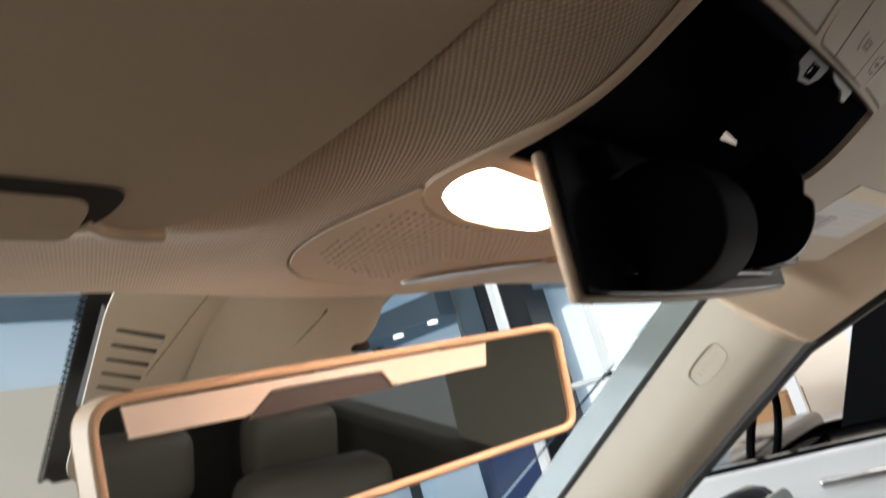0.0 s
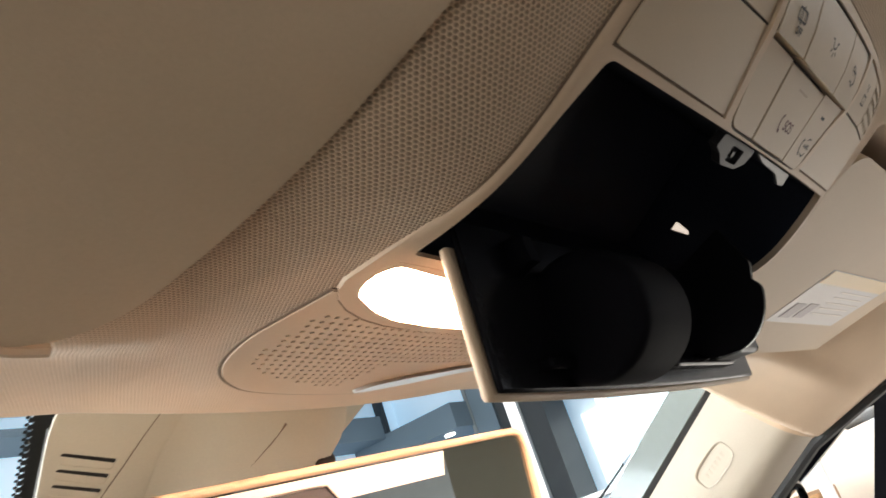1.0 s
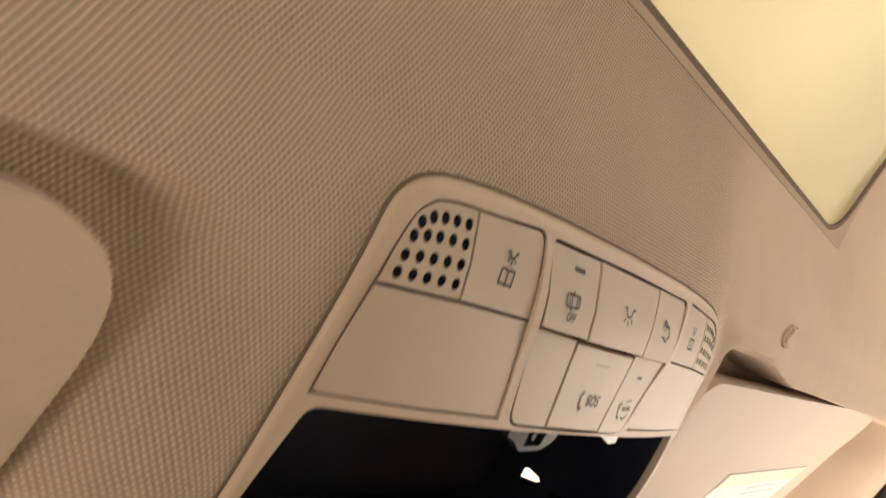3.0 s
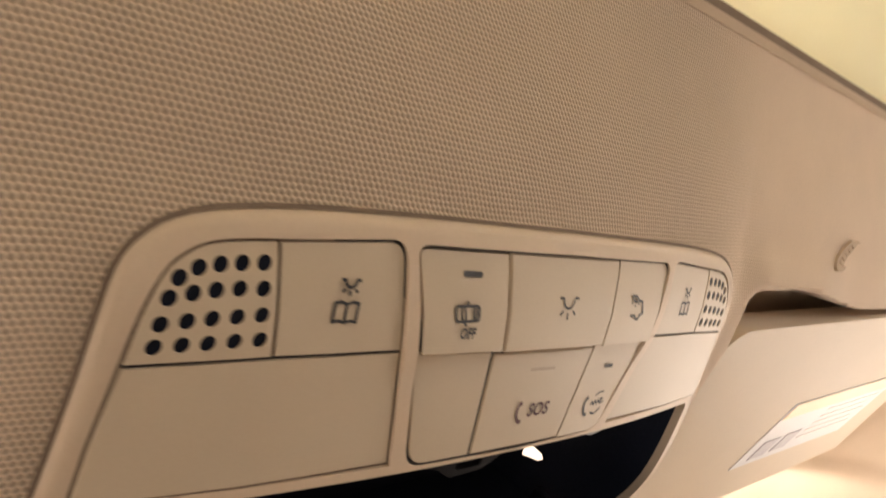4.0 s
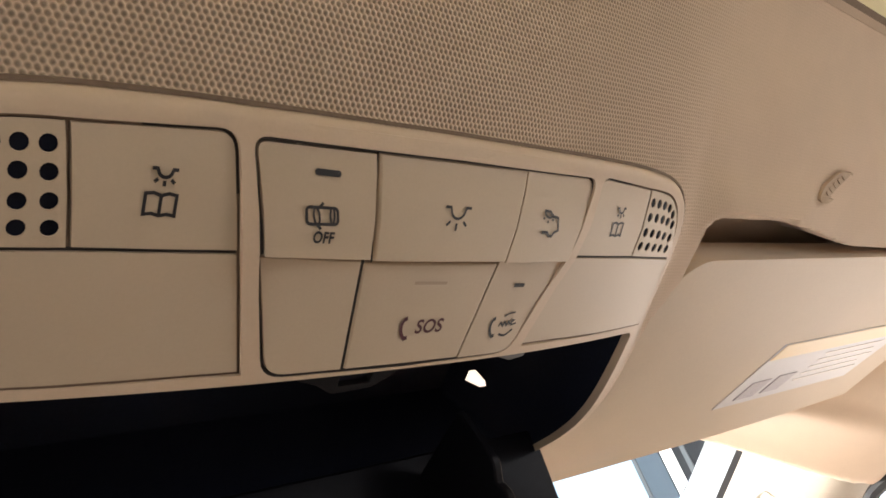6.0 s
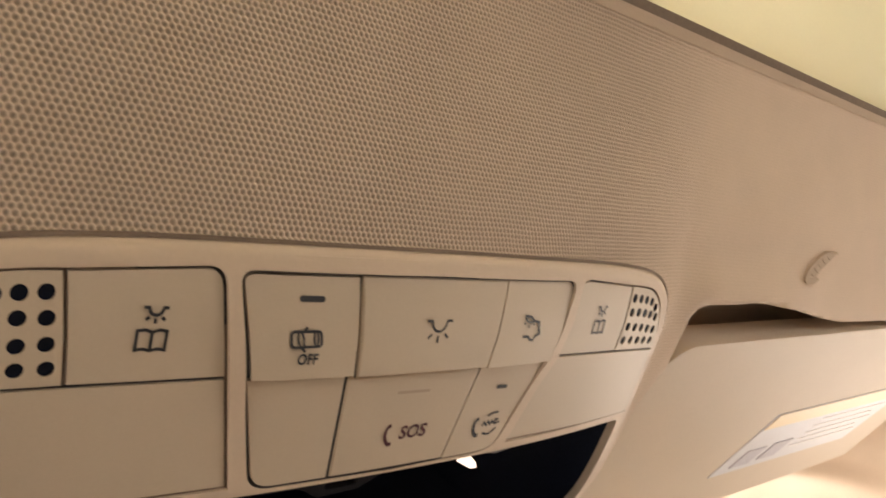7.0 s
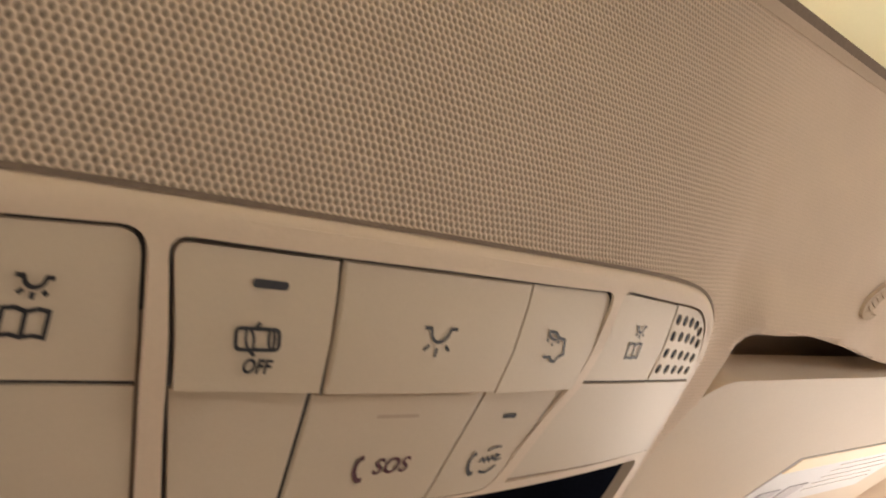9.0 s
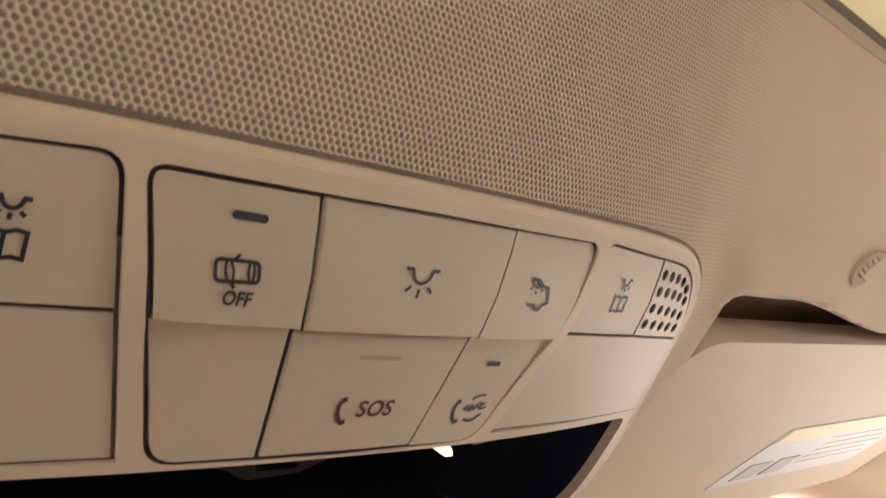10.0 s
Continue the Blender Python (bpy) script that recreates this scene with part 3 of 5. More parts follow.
HOLES = [(-0.0893, -0.0117), (-0.0866, -0.0133), (-0.0834, -0.0140), (-0.0800, -0.0144), (-0.0764, -0.0147),
         (-0.0904, -0.0088), (-0.0870, -0.0097), (-0.0836, -0.0103), (-0.0799, -0.0107), (-0.0760, -0.0109),
         (-0.0910, -0.0050), (-0.0872, -0.0056), (-0.0835, -0.0061), (-0.0796, -0.0065), (-0.0756, -0.0069),
         (-0.0913, -0.0016), (-0.0873, -0.0020), (-0.0834, -0.0023), (-0.0793, -0.0027), (-0.0751, -0.0030)]
for s in (-1, 1):
    grille = grille_arc + [(-0.0722, 0.0001)]
    reading = rounded([(-0.0742, -0.0182), (-0.0640, -0.0190), (-0.0494, -0.0201), (-0.0477, -0.0103), (-0.0455, -0.0004), (-0.0722, 0.0001)], [0, 0, 0.0032, 0, 0.0004, 0], 5)
    cover = rounded([(-0.0953, 0.0015), (-0.0722, 0.0001), (-0.0455, -0.0004), (-0.0430, 0.0087), (-0.0389, 0.0240), (-0.0978, 0.0242), (-0.0970, 0.0140)], [0.0003, 0, 0.0003, 0, 0.0006, 0.002, 0], 4)
    dots = [circle(x if s < 0 else -x, y, 0.00128, 14) for x, y in HOLES]
    g = button("speaker_grille", side(grille, s), flank, "beige grille with round dark holes", 0.00035, 0.0, BUTTON, dots, lambda u, v: 0.0003 - flank(u, v))
    # black plate added close behind so that the holes stay dark
    part("grille_ground", plate(shrink(side(grille, s), 0.0008), lambda u, v: flank(u, v) - 0.0007, lambda u, v: 0.0011 - flank(u, v), (), (0.012, 0.008)), MATT, g, "black plate close behind the holes")
    button("reading_light_button", side(reading, s), flank)
    button("blank_cover", side(cover, s), flank)

top = [(-0.0464, -0.0195), (-0.0210, -0.0199), (0.0210, -0.0199), (0.0461, -0.0195)]
low = [(-0.0417, 0.0002), (-0.0187, 0.0002), (0.0187, 0.0002), (0.0417, 0.0002)]
button("tow_alarm_button", rounded([top[0], top[1], low[1], low[0]], [0.003, 0, 0, 0.0006], 5), upper_row, "", 0.0006, 0.0005)
button("interior_light_button", [top[1], top[2], low[2], low[1]], upper_row, "", 0.00022, 0.0005)
button("rear_light_button", rounded([(top[2][0] - 0.0002, top[2][1]), top[3], low[3], (low[2][0] - 0.0002, low[2][1])], [0, 0.003, 0.0006, 0], 5), upper_row, "", 0.00015, 0.0006)
button("blank_cover", rounded([(-0.0417, 0.0002), (-0.0191, 0.0005), (-0.0162, 0.0252), (-0.0340, 0.0253), (-0.0378, 0.0128)], [0, 0, 0, 0.0045, 0], 5), lower_row, "", 0.00050, 0.0005)
button("emergency_call_button", [(-0.0191, 0.0010), (0.0191, 0.0010), (0.0162, 0.0252), (-0.0162, 0.0252)], lower_row, "", 0.00035, 0.0005)
button("information_call_button", rounded([(0.0188, 0.0005), (0.0417, 0.0002), (0.0378, 0.0128), (0.0340, 0.0253), (0.0159, 0.0252)], [0, 0, 0, 0.0045, 0], 5), lower_row, "", 0.00025, 0.0005)

# ---- printed symbols ----


def stroke(bm, pts, width, closed=False):
    """A line of even width, as quads with mitred joints."""
    p = [Vector(q) for q in pts]
    n = len(p)
    pairs = []
    for i in range(n):
        a = p[i - 1] if (i or closed) else p[i]
        b = p[(i + 1) % n] if (i < n - 1 or closed) else p[i]
        d1 = (p[i] - a).normalized() if (p[i] - a).length > 1e-9 else (b - p[i]).normalized()
        d2 = (b - p[i]).normalized() if (b - p[i]).length > 1e-9 else d1
        m = Vector((-d1.y - d2.y, d1.x + d2.x))
        m = m.normalized() * (width / 2) / max(0.5, m.length / 2)
        pairs.append([bm.verts.new((*(p[i] + m), 0)), bm.verts.new((*(p[i] - m), 0))])
    for i in range(n if closed else n - 1):
        a, b = pairs[i], pairs[(i + 1) % n]
        bm.faces.new((a[0], b[0], b[1], a[1]))


def arc(cx, cy, rx, ry, a0, a1, n=9):
    return [(cx + rx * math.cos(radians(a0 + (a1 - a0) * i / n)), cy + ry * math.sin(radians(a0 + (a1 - a0) * i / n))) for i in range(n + 1)]


def symbol(strokes, proud, mat=INK, name="symbol", label="dark printed symbol"):
    bm = bmesh.new()
    for pts, width, closed in strokes:
        stroke(bm, pts, width, closed)
    for v in bm.verts:
        v.co.z = skin(v.co.x, v.co.y) - proud(v.co.x, v.co.y) - 0.00012
    return part(name, bm, mat, console, label)


def word(text, x, y, size, proud, mat, shear=0.0, squeeze=1.0):
    """Lettering on the console; x, y is the middle of its foot and size its cap height."""
    c = bpy.data.curves.new("lettering", "FONT")
    c.body, c.size, c.align_x, c.shear, c.offset = text, size / 0.7, "CENTER", shear, 0.00009
    c.space_character = 1.05
    holder = bpy.data.objects.new("lettering", c)
    me = bpy.data.meshes.new_from_object(holder)
    bpy.data.objects.remove(holder)
    bm = bmesh.new()
    bm.from_mesh(me)
    bpy.data.meshes.remove(me)
    for v in bm.verts:
        u, w = x + v.co.x * squeeze, y - v.co.y
        v.co = (u, w, skin(u, w) - proud(u, w) - 0.00012)
    return part("lettering", bm, mat, console, "printed word " + text)


W = 0.00054


def row_height(u, v):
    return (upper_row(u, v) if v < 0.0003 else lower_row(u, v)) - 0.0005


# strips laid in the joints between the fields, coloured for the shade there
symbol([(mid_cut, 0.0006, True)], row_height, SEAM, "joint", "dark joint round the middle buttons")
symbol([([(-0.0190, 0.0006), (-0.0162, 0.0252)], 0.0008, False)], row_height, SEAM, "joint", "dark joint")
symbol([([(0.0190, 0.0006), (0.0162, 0.0252)], 0.0003, False)], row_height, SEAM, "joint", "dark joint")
symbol([([(-0.0210, -0.0202), (-0.0187, 0.0002)], 0.0004, False)], row_height, SEAM, "joint", "dark joint")
symbol([([(0.0210, -0.0202), (0.0187, 0.0002)], 0.0003, False)], row_height, VALLEY, "joint", "brown joint")
for s in (-1, 1):
    sunk = lambda u, v: flank(u, v) - 0.0005
    symbol([(side(left_cut, s), 0.0006, True)], sunk, VALLEY, "joint", "brown joint round the side buttons")
    symbol([(side([(-0.0742, -0.0182), (-0.0722, 0.0001)], s), 0.0006, False)], sunk, VALLEY, "joint", "brown joint")
    symbol([(side(reading_rim, s), 0.0006, False)], lambda u, v: flank(u, v) - 0.0004, SEAM, "joint", "dark joint")
    symbol([(side([(-0.0953, 0.0015), (-0.0722, 0.0001), (-0.0455, -0.0004)], s), 0.0006, False)], sunk, SEAM, "joint", "dark joint")
symbol([([(-0.0338, -0.01535), (-0.0295, -0.01535)], 0.0011, False), (circle(-0.0338, -0.01535, 0.0003, 8), 0.0005, True), (circle(-0.0295, -0.01535, 0.0003, 8), 0.0005, True)], upper_row, INK, "indicator_bar", "dark indicator bar")
# a car from above with its mirrors and the two screens
car_mark = rounded([(-0.0353, -0.0095), (-0.0289, -0.0096), (-0.0283, -0.0068), (-0.0347, -0.0066)], 0.0008, 4)
symbol([(car_mark, W, True), (smoothed([(-0.0337, -0.0094), (-0.0336, -0.0081), (-0.0329, -0.0067)]), 0.0004, False), (smoothed([(-0.0331, -0.0094), (-0.0324, -0.0082), (-0.0322, -0.0067)]), 0.0004, False),
        (smoothed([(-0.0303, -0.0095), (-0.0302, -0.0081), (-0.0297, -0.0068)]), 0.0004, False), (smoothed([(-0.0297, -0.0095), (-0.0293, -0.0081), (-0.0293, -0.0069)]), 0.0004, False),
        ([(-0.0327, -0.0095), (-0.0320, -0.0104)], W, False), ([(-0.0327, -0.0067), (-0.0317, -0.0058)], W, False)], upper_row)
word("OFF", -0.0308, -0.0034, 0.0020, upper_row, INK, 0.0, 0.84)


def dome_lamp(x, y, k, proud):
    return symbol([([(x - 0.0036 * k, y - 0.0018 * k), (x - 0.0022 * k, y - 0.0018 * k)] + arc(x, y - 0.0016 * k, 0.0020 * k, 0.0020 * k, 170, 10) + [(x + 0.0022 * k, y - 0.0018 * k), (x + 0.0036 * k, y - 0.0018 * k)], W, False),
                   ([(x, y + 0.0013 * k), (x, y + 0.0028 * k)], W, False),
                   ([(x - 0.0018 * k, y + 0.0009 * k), (x - 0.0028 * k, y + 0.0018 * k)], W, False),
                   ([(x + 0.0018 * k, y + 0.0009 * k), (x + 0.0028 * k, y + 0.0018 * k)], W, False)], proud)


dome_lamp(0.0004, -0.0096, 1.0, upper_row)
# tailgate light: the outline of a car's tail with a small lamp under its raised lid
symbol([([(0.0280, -0.0071), (0.0300, -0.0071), (0.0308, -0.0063), (0.0319, -0.0062), (0.0326, -0.0071), (0.0340, -0.0076), (0.0332, -0.0104), (0.0313, -0.0107), (0.0300, -0.0117), (0.0278, -0.0119)], 0.0006, False),
        (smoothed([(0.0279, -0.0118), (0.0287, -0.0108), (0.0301, -0.0104), (0.0312, -0.0107)]), 0.0005, False),
        ([(0.0277, -0.0103), (0.0283, -0.0101)], 0.0005, False), ([(0.0294, -0.0097), (0.0298, -0.0092)], 0.0005, False), ([(0.0310, -0.0101), (0.0316, -0.0098)], 0.0005, False)], upper_row)
for x in (-0.0602, 0.0602):
    symbol([([(x, -0.0091), (x - 0.0012, -0.0095), (x - 0.0024, -0.0093), (x - 0.0024, -0.0061), (x - 0.0012, -0.0063), (x, -0.0060), (x + 0.0012, -0.0063), (x + 0.0024, -0.0061), (x + 0.0024, -0.0093), (x + 0.0012, -0.0095)], W, True),
            ([(x, -0.0094), (x, -0.0060)], W, False)], flank)
    dome_lamp(x + 0.0002, -0.0121, 0.56, flank)
symbol([([(-0.0045, 0.0056), (0.0046, 0.0057)], 0.0007, False)], lower_row, PALE, "indicator_bar", "pale unlit indicator bar")
symbol([([(0.0268, 0.0068), (0.0303, 0.0068)], 0.0010, False)], lower_row, INK, "indicator_bar", "dark indicator bar")


def handset(x, y, mat, proud):
    """A telephone receiver that leans a little, its ends thicker."""
    return symbol([(smoothed([(x + 0.0004, y - 0.0024), (x - 0.0002, y - 0.0012), (x, y + 0.0004), (x + 0.0008, y + 0.0018), (x + 0.0018, y + 0.0027)]), 0.0008, False),
                   ([(x + 0.0001, y - 0.0021), (x + 0.0009, y - 0.0024)], 0.0010, False), ([(x + 0.0015, y + 0.0024), (x + 0.0023, y + 0.0022)], 0.0010, False)], proud, mat, "symbol", "printed telephone symbol")


handset(-0.0042, 0.0161, RED, lower_row)
word("SOS", 0.0036, 0.0174, 0.0032, lower_row, RED, 0.03, 0.96)
handset(0.0238, 0.0177, INK, lower_row)
symbol([(smoothed([(0.0276, 0.0150), (0.0290, 0.0143), (0.0311, 0.0141)]), 0.0005, False), (smoothed([(0.0276, 0.0197), (0.0300, 0.0202), (0.0322, 0.0187)]), 0.0006, False),
        ([(0.0266, 0.0176), (0.0270, 0.0166), (0.0281, 0.0176), (0.0284, 0.0165), (0.0294, 0.0175), (0.0297, 0.0164), (0.0304, 0.0172), (0.0318, 0.0163), (0.0308, 0.0161), (0.0311, 0.0175), (0.0328, 0.0171)], 0.0005, False)],
       lower_row, INK, "symbol", "dark printed script mark")

# ---- the glasses box: cavity, open lid and its black liner ----
cav = bmesh.new()
lo_v = [cav.verts.new((x, y, skin(x, y) + 0.001)) for x, y in shrink(hatch, -0.0006)]
hi_v = [cav.verts.new((x * 0.97, 0.030 + (y - 0.03) * 0.97, 0.062)) for x, y in hatch]
for i in range(len(lo_v)):
    cav.faces.new((lo_v[i - 1], lo_v[i], hi_v[i], hi_v[i - 1]))
cav.faces.new(hi_v)
box_thing = thing("glasses_box", "open black glasses box hanging from its beige lid", "storage box")
part("cavity", cav, MATT, box_thing, "black matt cavity")
HINGE, FOOT = Vector((0, 0.0812, 0.0216)), Vector((0, 0.1050, -0.0142))
LID_S, LID_N = (FOOT - HINGE).normalized(), Vector((0, 0.826, 0.563))


def lid_point(u, s, n):
    """A point of the lid: s metres down from its hinge, n metres out of its painted side."""
    return Vector((u, 0, 0)) + HINGE + LID_S * s + LID_N * n


def lid_slab(u0, u1, s0, s1, n0, n1, bow=0.0):
    rows = []
    for i in range(13):
        u = u0 + (u1 - u0) * i / 12
        k = bow * (1 - (2 * i / 12 - 1) ** 2)
        rows.append([lid_point(u, s0, n0 + k), lid_point(u, s1 + k * 0.6, n0 + k), lid_point(u, s1 + k * 0.6, n1 + k), lid_point(u, s0, n1 + k)])
    return loft(rows, True, True)


part("lid", lid_slab(-0.0942, 0.1020, 0.004, 0.0430, -0.0004, 0.0026, 0.002), TRIM, box_thing, "beige lid", 0.0012)
part("liner", lid_slab(-0.0920, 0.0995, -0.003, 0.0418, -0.0024, -0.0006, 0.0015), BLACK, box_thing, "black glossy liner", 0.0008)
part("rail", lid_slab(-0.070, -0.020, 0.0340, 0.0372, -0.0052, -0.0010), BLACK, box_thing, "", 0.0008)
part("rail", lid_slab(0.012, 0.074, 0.0345, 0.0375, -0.0052, -0.0010), BLACK, box_thing, "", 0.0008)
part("catch", lid_slab(-0.006, 0.006, 0.0335, 0.0385, -0.0065, -0.0010), MATT, box_thing, "", 0.0008)
part("handle", lid_slab(-0.038, 0.028, 0.0350, 0.0425, 0.0040, 0.0058, 0.001), CHROME, box_thing, "satin chrome handle", 0.0012)
# rounded drum of the liner, domed at one end, and the curved rib beside it
rows = []
for u, k in ((-0.0570, 0.30), (-0.0567, 0.74), (-0.0560, 0.86), (-0.0548, 0.94), (-0.0532, 0.985), (-0.0510, 1.0), (-0.0380, 1.0), (-0.0241, 1.0), (-0.0236, 0.98), (-0.0236, 0.90)):
    rows.append([(u, 0.0868 + 0.0186 * k * math.cos(t), -0.0045 + 0.0186 * k * math.sin(t)) for t in (2 * math.pi * i / 40 for i in range(40))])
part("drum", loft(rows, True, True), DRUM, box_thing, "rounded black glossy drum")


def rib(u0, u1, r0, r1, a0, a1):
    """A curved black rib round the drum's axis, its rim rounded."""
    prof = [(u0, r0), (u0, r1 - 0.0015), (u0 + 0.0008, r1 - 0.0003), ((u0 + u1) / 2, r1), (u1 - 0.0008, r1 - 0.0003), (u1, r1 - 0.0015), (u1, r0)]
    rows = []
    for i in range(19):
        a = radians(a0 + (a1 - a0) * i / 18)
        k = 1 - 0.25 * (2 * i / 18 - 1) ** 4
        rows.append([(u, 0.0868 + (r0 + (r - r0) * k) * math.cos(a), -0.0045 + (r0 + (r - r0) * k) * math.sin(a)) for u, r in prof])
    return loft(rows, True, True)


part("rib", rib(-0.0690, -0.0640, 0.016, 0.0262, 48, 118), DRUM, box_thing, "curved black rib")
wall = rounded([(0.0560, 0.014), (0.0595, -0.0029), (0.0642, -0.0068), (0.0640, -0.0112), (0.0700, -0.0165), (0.0780, -0.0196), (0.0860, -0.0192), (0.0960, -0.0120), (0.0985, -0.004), (0.0830, 0.0185)],
               [0, 0.002, 0.0006, 0.004, 0.004, 0.004, 0.004, 0.004, 0, 0], 4)
for u0, u1 in ((0.0455, 0.0485),):
    bm = loft([[(u, y, z) for y, z in wall] for u in (u0, u1)], True, True)
    part("side_wall", bm, BLACK, box_thing, "black rounded side wall", 0.0005)
part("bracket", lid_slab(0.052, 0.074, 0.022, 0.036, -0.016, -0.002), LATCH, box_thing, "silver grey bracket", 0.002)
# spring catch at the rear edge of the opening
clip = thing("spring_catch", "small silver-grey spring catch at the edge of the glasses box", "catch")
part("frame", plate(rounded([(-0.0205, 0.0266), (0.006, 0.0264), (0.0045, 0.0315), (-0.0010, 0.0345), (-0.0120, 0.0352), (-0.0165, 0.0325), (-0.0215, 0.0310)], [0.001, 0.001, 0.0012, 0.001, 0.001, 0.0006, 0.001], 3), -0.0050, 0.0080, [rounded([(-0.0112, 0.0284), (-0.0018, 0.0284), (-0.0022, 0.0332), (-0.0108, 0.0334)], 0.0006, 3)], (0, 0)), LATCH, clip, "", 0.0005)
part("socket", plate([(-0.0125, 0.0276), (-0.0005, 0.0276), (-0.0010, 0.0340), (-0.0120, 0.0342)], -0.0068, 0.0085, (), (0, 0)), MATT, clip, "black square socket")
part("pin", plate(circle(-0.0065, 0.0308, 0.0011, 10), -0.0056, 0.0080, (), (0, 0)), LATCH, clip)
part("tongue", plate(rounded([(0.0075, 0.0266), (0.0480, 0.0268), (0.0490, 0.0312), (0.0430, 0.0318), (0.0340, 0.0290), (0.0150, 0.0282)], 0.0008, 3), -0.0040, 0.0052, (), (0.012, 0)), TONGUE, clip, "pale silver tongue", 0.0004)
# small wedge made to glow as a bright gap; no lamp behind it
gap_wedge = loft([[(0.0795 + a, y, z) for y, z in ((0.0648, 0.0420), (0.0685, 0.0420), (0.0668, 0.0355), (0.0655, 0.0365))] for a in (0, 0.003)], True, True)
part("bright_gap", gap_wedge, GLOWGAP, box_thing, "small bright gap with a glow put in")

# ---- front of the console: lamp unit and perforated panel ----
lamp = thing("map_lamp", "lit warm-white map lamp unit in the overhead console", "lamp")
lens = rounded([(-0.0926, 0.1100), (-0.0970, 0.1040), (-0.0986, 0.0985), (-0.0966, 0.0942), (-0.0900, 0.0946), (-0.060, 0.0968), (-0.026, 0.0985), (-0.022, 0.1215), (-0.0481, 0.1216), (-0.0659, 0.1203), (-0.0787, 0.1166)],
               [0.004, 0.002, 0.003, 0.004, 0.004, 0, 0.006, 0.006, 0, 0.004, 0.004], 4)
unit = [(-0.1030, 0.1045), (-0.1002, 0.1090), (-0.0950, 0.1135), (-0.0880, 0.1175), (-0.0780, 0.1212), (-0.0659, 0.1238), (-0.0481, 0.1252)]
unit_ring = [(-0.0995, 0.0926)] + unit + [(0.0, 0.1260)] + mirrored(unit) + [(0.0995, 0.0926), (0.0, 0.0911)]
bm = sheet(unit_ring, [lens, mirrored(lens)])
cut(bm, 0.012, 0.006)
part("surround", solid(bm, 0.0006, 0.006), TRIM, lamp, "", 0.0005)
for s in (-1, 1):
    part("lens", plate(shrink(side(lens, s), 0.0002), -0.0006, 0.004), LENS, lamp, "glowing warm lens")

    for u, v in ((-0.0824, 0.1056), (-0.0843, 0.1018), (-0.0895, 0.0990)):
        part("led", plate(circle(u if s < 0 else -u, v, 0.0005, 8), -0.0004, 0.0006, (), (0, 0)), VALLEY, lamp, "small dark diode mark")

panel = thing("perforated_panel", "beige perforated speaker panel at the windscreen end of the console", "speaker panel")
edge_l = smoothed([(-0.1010, 0.1098), (-0.1003, 0.1190), (-0.0996, 0.1301), (-0.0986, 0.1395), (-0.0957, 0.1489), (-0.0913, 0.1581), (-0.0854, 0.1656), (-0.0793, 0.1711), (-0.0699, 0.1768), (-0.0605, 0.1803), (-0.0406, 0.1831), (-0.0147, 0.1842)], 2)
start = [(x * 0.996, y + 0.0007) for x, y in reversed(unit[1:])]
field = edge_l + [(0.0, 0.1843)] + mirrored(edge_l) + mirrored(start) + [(0.0, 0.1268)] + start
dots = []
for i in range(18):
    for j in range(-27, 28):
        v = 0.1190 + 0.0034 * i
        u = (j + 0.5 * (i % 2)) * 0.0035
        half = 0.0912 - 0.0050 * smooth((v - 0.128) / 0.028) - 0.060 * max(0.0, (v - 0.150) / 0.026) ** 2.2
        top_v = 0.1240 - 0.0050 * smooth((abs(u) - 0.068) / 0.022)
        if abs(u) < half and v > top_v and v < 0.1765 and not (-0.028 < u < 0.06 and v > 0.150):
            dots.append(circle(u, v, 0.00082 - 0.00012 * (i > 9), 6))
bm = sheet(field, dots)
cut(bm, 0.02, 0)
part("panel", solid(bm, 0.0005, 0.004), TRIM, panel, "", 0.0)
# joint widened past the panel edge to paint the shadow there
part("joint", plate(shrink(field, -0.0010), 0.0001, 0.0004, [shrink(field, 0.003)], (0.02, 0.02)), VALLEY, panel, "brown joint round the panel, widened for its edge shade")
part("backing", plate(shrink(field, 0.001), -0.0022, 0.005, (), (0.02, 0.02)), SEAM, panel, "dark ground behind the holes")
strip = rounded([(-0.0125, 0.1815), (-0.0110, 0.1725), (-0.0020, 0.1655), (0.0200, 0.1560), (0.0480, 0.1515), (0.0480, 0.1570), (0.0250, 0.1625), (0.0060, 0.1735)], 0.003, 4)
part("trim_lens", plate(strip, 0.0022, 0.002), SATIN, panel, "glossy silver trim", 0.0008)
part("button", plate(rounded([(0.050, 0.150), (0.066, 0.148), (0.066, 0.157), (0.050, 0.158)], 0.003, 4), 0.002, 0.002), TRIM, panel, "", 0.0008)
part("slot", plate(rounded([(0.054, 0.1525), (0.062, 0.1518), (0.062, 0.1538), (0.054, 0.1542)], 0.0008, 3), 0.0023, 0.001), SEAM, panel, "dark slot")

# ---- rear-view mirror ----
MIRROR_AT = Matrix(((0.98769, -0.02716, -0.15406, 0.06184), (-0.15643, -0.17151, -0.97268, 0.17287), (0.0, 0.98481, -0.17365, 1.19993), (0, 0, 0, 1)))
NOTCH = material("dark_grey_gloss", (0.07, 0.07, 0.075), 0.25, 0, 0.004, 0.05)
GREEN = material("grey_green_reflection", (0.105, 0.118, 0.100), 0.22, 0, 0.01, 0.03, 0, None, 0.6, 0.7)
rear_mirror = thing("rear_view_mirror", "beige-framed rear-view mirror with a milky protective film along its top", "mirror", m=MIRROR_AT)
frame_out = rounded([(-0.2135, 0.001), (0.0005, 0.001), (0.0025, -0.0475), (-0.2110, -0.0500)], [0.012, 0.010, 0.010, 0.014], 7)
frame_in = shrink(frame_out, 0.0032)


